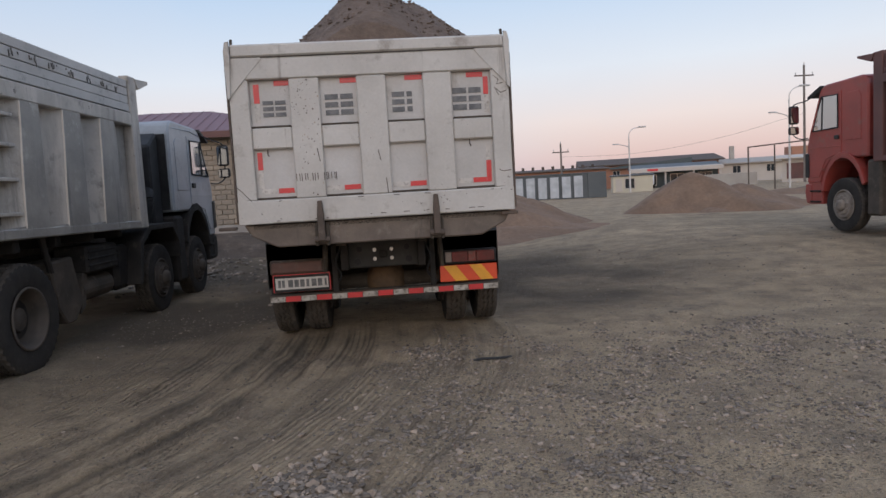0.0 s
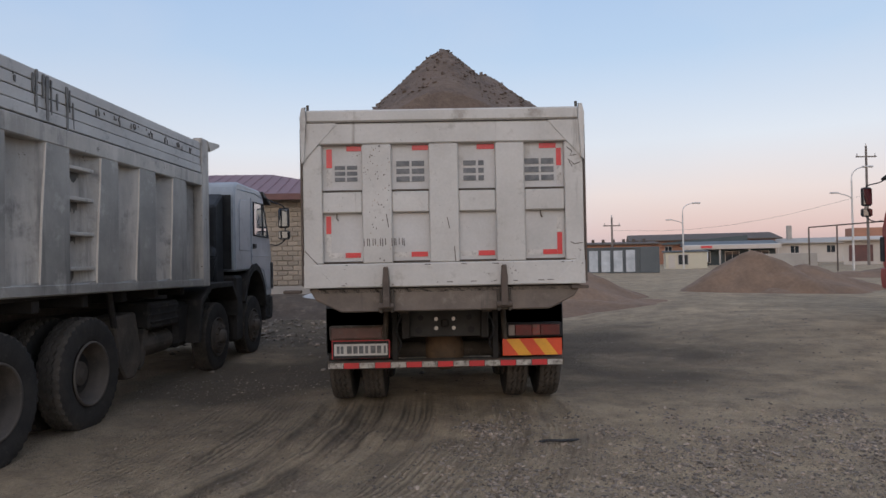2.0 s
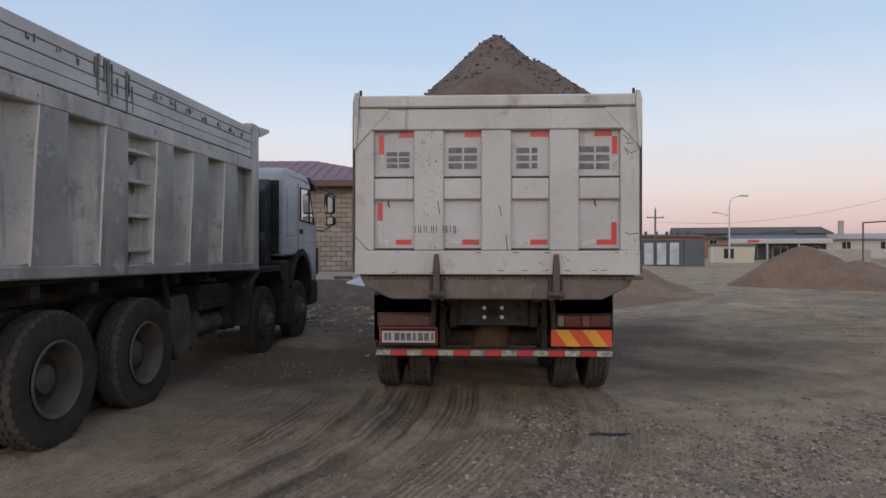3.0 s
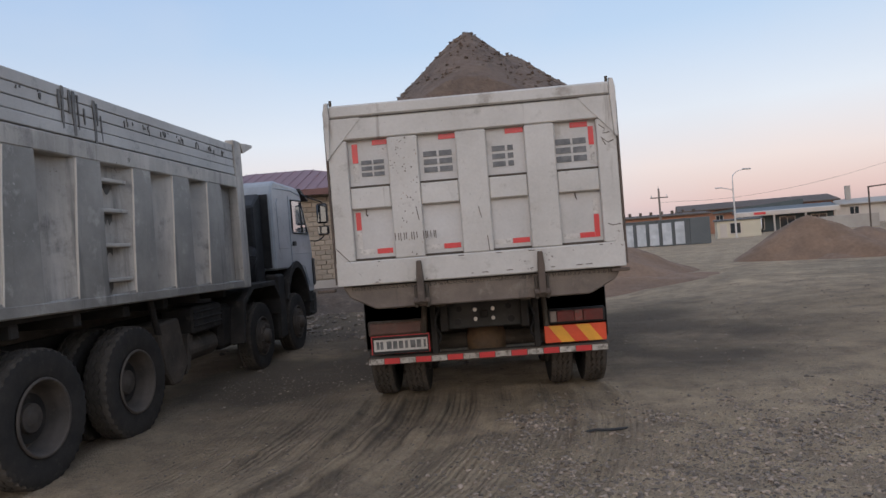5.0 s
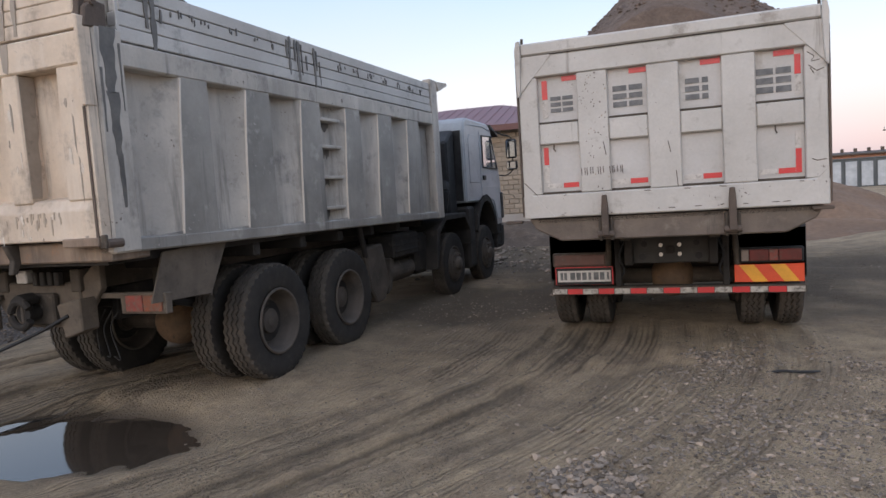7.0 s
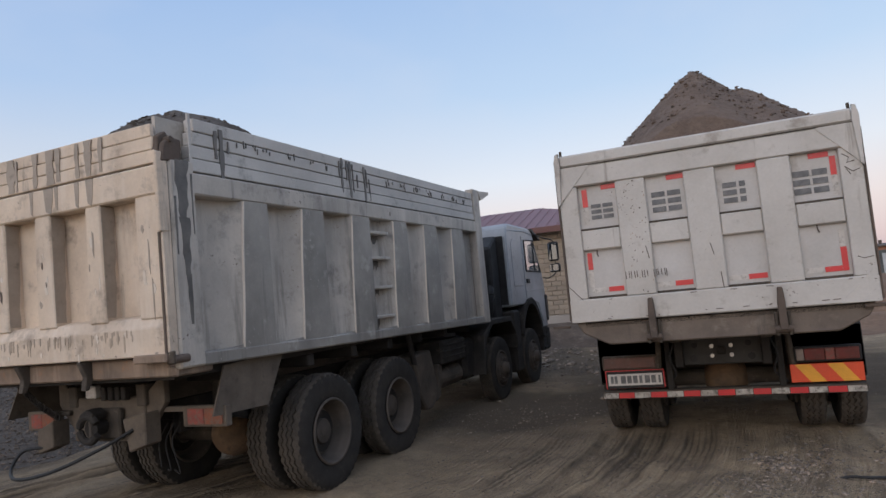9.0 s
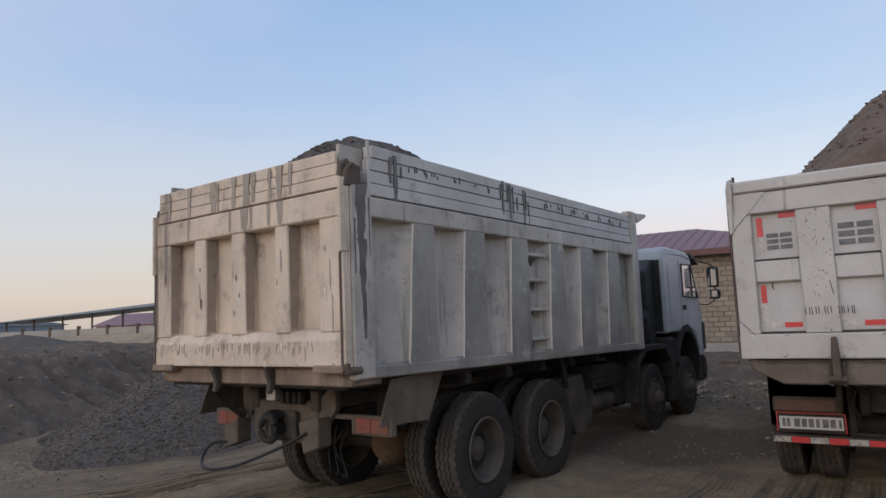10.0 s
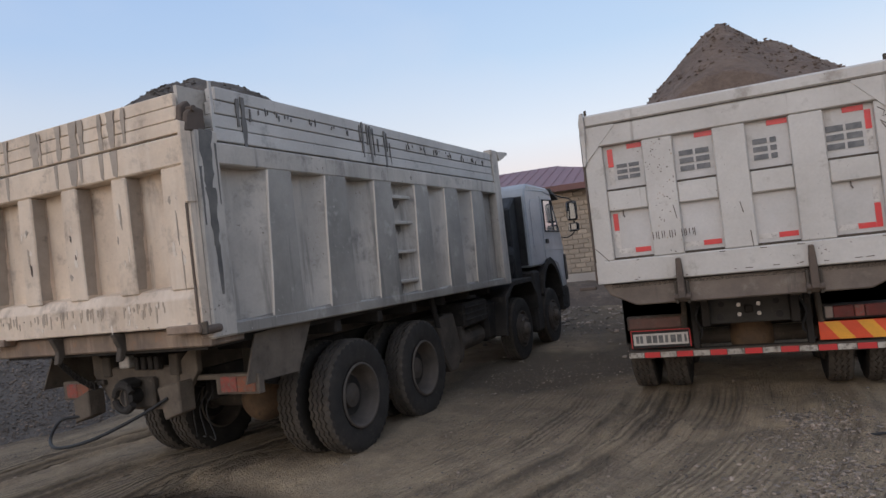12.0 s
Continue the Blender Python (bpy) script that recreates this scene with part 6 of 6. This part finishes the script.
def bank():
    """A cut earth bank: a slumped slope with gullies, crumbling at its top edge, and level ground behind."""
    v, u = np.arange(-13, 17, 0.09), np.concatenate([np.arange(-0.8, 5, 0.07), np.arange(5, 17, 0.4)])
    V, U = np.meshgrid(v, u)
    X, Y = -12.2 - 0.424 * V - 0.906 * U, -2.0 + 0.906 * V - 0.424 * U
    edge = U + 0.9 * vnoise(X, Y, 0.28, 2) + 0.35 * vnoise(V, V * 0 + 3.0, 1.1, 4) * step(0.3, 2.0, U)
    slope = 0.62 * step(0.0, 2.4, edge) + 0.38 * step(1.7, 2.9, edge)
    gully = np.abs(np.sin(V * 3.1 + 4 * vnoise(V, U * 0.25, 0.7, 3)))
    Z = -0.06 + 1.42 * slope - 0.26 * (1 - gully) ** 2 * step(0.4, 1.6, edge) * step(3.3, 2.5, edge)
    Z = Z + step(0.2, 0.8, edge) * (0.20 * vnoise(X, Y, 3.0, 4) + 0.10 * vnoise(X, Y, 8.0, 2))
    Z = Z + 0.30 * vnoise(X, Y, 1.3, 6) * step(0.0, 1.0, edge) + 0.09 * vnoise(X, Y, 5.0, 3) + 0.30 * step(3.5, 9.0, U) * (0.4 + vnoise(X, Y, 0.3, 2))
    Z = np.where(U > 15.5, Z - 1.5, Z) - 0.5 * step(-0.2, -0.8, U)
    m, n = V.shape
    i = (np.arange(m - 1)[:, None] * n + np.arange(n - 1)[None]).ravel()
    me = bpy.data.meshes.new("earth_bank")
    me.from_pydata(np.stack([X.ravel(), Y.ravel(), Z.ravel()], 1).tolist(), [], np.stack([i, i + n, i + n + 1, i + 1], 1).tolist())
    me.shade_smooth()
    me.materials.append(BANK)
    pick = np.random.RandomState(6)
    k, l = pick.randint(6, 84, 2600), pick.randint(4, n - 4, 2600)
    stones("bank_clods", [(X[p, q], Y[p, q], Z[p, q] - 0.01, 0.012 + 0.06 * pick.rand() ** 4) for p, q in zip(k, l)], BANKCLOD, "loose clods and stones on the earth bank", 9)
    tagged(new("earth_bank", me), "cut brown earth bank with gullies behind the gravel heap", "bank", kind="structure")


bank()
heap("gravel_heap", -26.8, 5.2, 3.4, 2.6, 0.85, GRAVELDARK, "dark gravel heap on the bank", seed=2.9, rough=0.16, cell=0.16, base=1.25)


def fence_and_canopy():
    fz = 1.0
    f = thing("concrete_fence", pose(-74.0, 17.5, fz, 0, 0, 17), "pale concrete panel fence with dark posts", "fence")
    for k in range(16):
        part("fence_panel", box((k * 3.0 + 0.12, 0, -0.8), (k * 3.0 + 2.88, 0.12, 1.45), 0.02), CONCRETE, f)
        part("fence_post", box((k * 3.0 - 0.12, -0.06, -0.8), (k * 3.0 + 0.12, 0.18, 1.7), 0.02), RUST, f)
    c = thing("canopy_shed", pose(-69.4, 21.8, fz, 0, 0, 16.2), "long open shed with sloping thin sheet roof", "shed")
    part("roof", prism([(0, 2.25), (0, 2.32), (30, 3.95), (30, 3.60)], "y", -0.9, 4.0, 0.01), BLUEROOF, c)
    for k in range(9):
        x = 1.5 + 3.3 * k
        part("shed_post", rod((x, -0.2, -0.8), (x, -0.2, 2.28 + 0.045 * x), 0.08, seg=8), RUST, c)
    b = building("blue_roof_building", -126, 36, 1.4, 4, 15, 12, 2.4, BLUEROOF, BLUEROOF, "long low blue-grey building far off", 0.9, 0.4)
    for k in range(5):
        part("cladding_rib", box((1 + 3 * k, -0.12, 0), (1.25 + 3 * k, -0.02, 2.1)), PLASTER, b)
    building("red_roof_building", -83.0, 38.5, 1.4, 14, 22, 8, 1.5, PLASTER, ROOFRED, "low building with a dull red roof beyond the fence", 1.6, 0.4)


fence_and_canopy()

# ---- puddle, stones and litter ----
def puddle():
    bm = bmesh.new()
    n = 120
    ring = []
    for k in range(n):
        a = 2 * math.pi * k / n
        r = 1 + 0.20 * math.sin(2 * a + 1) + 0.10 * math.sin(5 * a) + 0.06 * math.sin(9 * a + 2) + 0.05 * math.sin(14 * a) + 0.03 * math.sin(23 * a)
        ring.append(bm.verts.new((PUDDLE[0] - 0.15 + 1.35 * r * math.cos(a), PUDDLE[1] + 0.02 + 0.95 * r * math.sin(a), -0.052)))
    bm.faces.new(ring)
    return bm


tagged(part("puddle", puddle(), WATER), "shallow muddy puddle reflecting the sky", "puddle", kind="structure")

rng = np.random.RandomState(11)


def scatter(n, cx, cy, sx, sy, r0, r1):
    xs, ys = cx + sx * rng.randn(n), cy + sy * rng.randn(n)
    zs = ground_z(xs, ys)
    return [(x, y, z, r0 + (r1 - r0) * rng.rand() ** 2.5) for x, y, z in zip(xs, ys, zs)]


spots = scatter(620, -0.42, -2.75, 0.17, 0.22, 0.009, 0.028) + scatter(260, 0.15, -1.85, 0.26, 0.3, 0.008, 0.024)
spots += scatter(2200, 1.7, -1.5, 0.9, 0.8, 0.005, 0.019) + scatter(1200, 3.6, -0.8, 1.2, 0.9, 0.006, 0.022) + scatter(500, -1.9, 2.6, 0.6, 1.2, 0.005, 0.016)
spots += scatter(3600, 2.0, -1.7, 1.3, 0.9, 0.004, 0.013) + scatter(1100, 0.7, -2.5, 0.7, 0.45, 0.004, 0.013) + scatter(500, -2.2, -0.8, 0.7, 0.9, 0.003, 0.012)
spots += scatter(500, 0.2, -0.5, 0.24, 0.3, 0.004, 0.014) + scatter(2200, 0.8, -1.0, 3.0, 2.4, 0.003, 0.010) + scatter(1600, 4.5, 4.0, 4.0, 3.5, 0.005, 0.019)
spots += scatter(1500, -10.6, -1.6, 1.1, 1.0, 0.006, 0.024)
spots += scatter(420, -2.9, 2.3, 0.45, 0.7, 0.004, 0.013)
for k in range(46):
    bx, by = rng.uniform(0.1, 4.2), rng.uniform(-3.0, 0.6)
    spots += scatter(int(rng.uniform(40, 130)), bx, by, rng.uniform(0.05, 0.14), rng.uniform(0.08, 0.28), 0.006, 0.020)
stones("loose_stones", [s for s in spots if (s[0] ** 2 + (s[1] + 6.3) ** 2) > 4], STONE, "loose grey stones and pebbles on the soil", 2)
spots = scatter(420, -4.0, 10.5, 1.8, 1.2, 0.02, 0.09) + scatter(520, -2.6, 8.0, 1.1, 1.8, 0.012, 0.050)
stones("house_rubble", spots, STONE, "broken pale rubble on the ground before the house", 3)


def heap_stones(n, cx, cy, rx, ry, h, r0, r1):
    a, q = rng.rand(n) * 6.28, np.sqrt(rng.rand(n)) * 1.45
    x, y = cx + rx * q * np.cos(a), cy + ry * q * np.sin(a)
    rad = q * (1 + 0.16 * np.sin(a * 2 + 0.4) + 0.10 * np.sin(a * 3 + 0.8) + 0.05 * np.sin(a * 7 + 0.4))
    inside = rad < 1.04
    a, x, y, rad, n = a[inside], x[inside], y[inside], rad[inside], int(inside.sum())
    z = ground_z(x, y) + h * np.clip(1 - rad, 0, 1) - 0.05 + 0.14 * h * vnoise(x + 0.4, y, 1.1, 5) * np.clip((1 - rad) * 3 + 0.3, 0, 1)
    return list(zip(x, y, z, r0 + (r1 - r0) * rng.rand(n) ** 3))


stones("heap_gravel", heap_stones(52000, *GRAVEL, 0.006, 0.024), GRAVELSTONE, "coarse dark gravel on the heap", 4)
stick = thing("broken_stick", pose(0.93, -0.28, 0.015, 0, 0, 6), "dark broken stick lying on the soil", "stick")
part("stick", tube([(-0.20, 0, 0), (-0.08, 0.02, 0.012), (0.04, -0.01, 0.01), (0.20, 0.015, 0.004)], 0.012, 6), PLASTIC, stick)
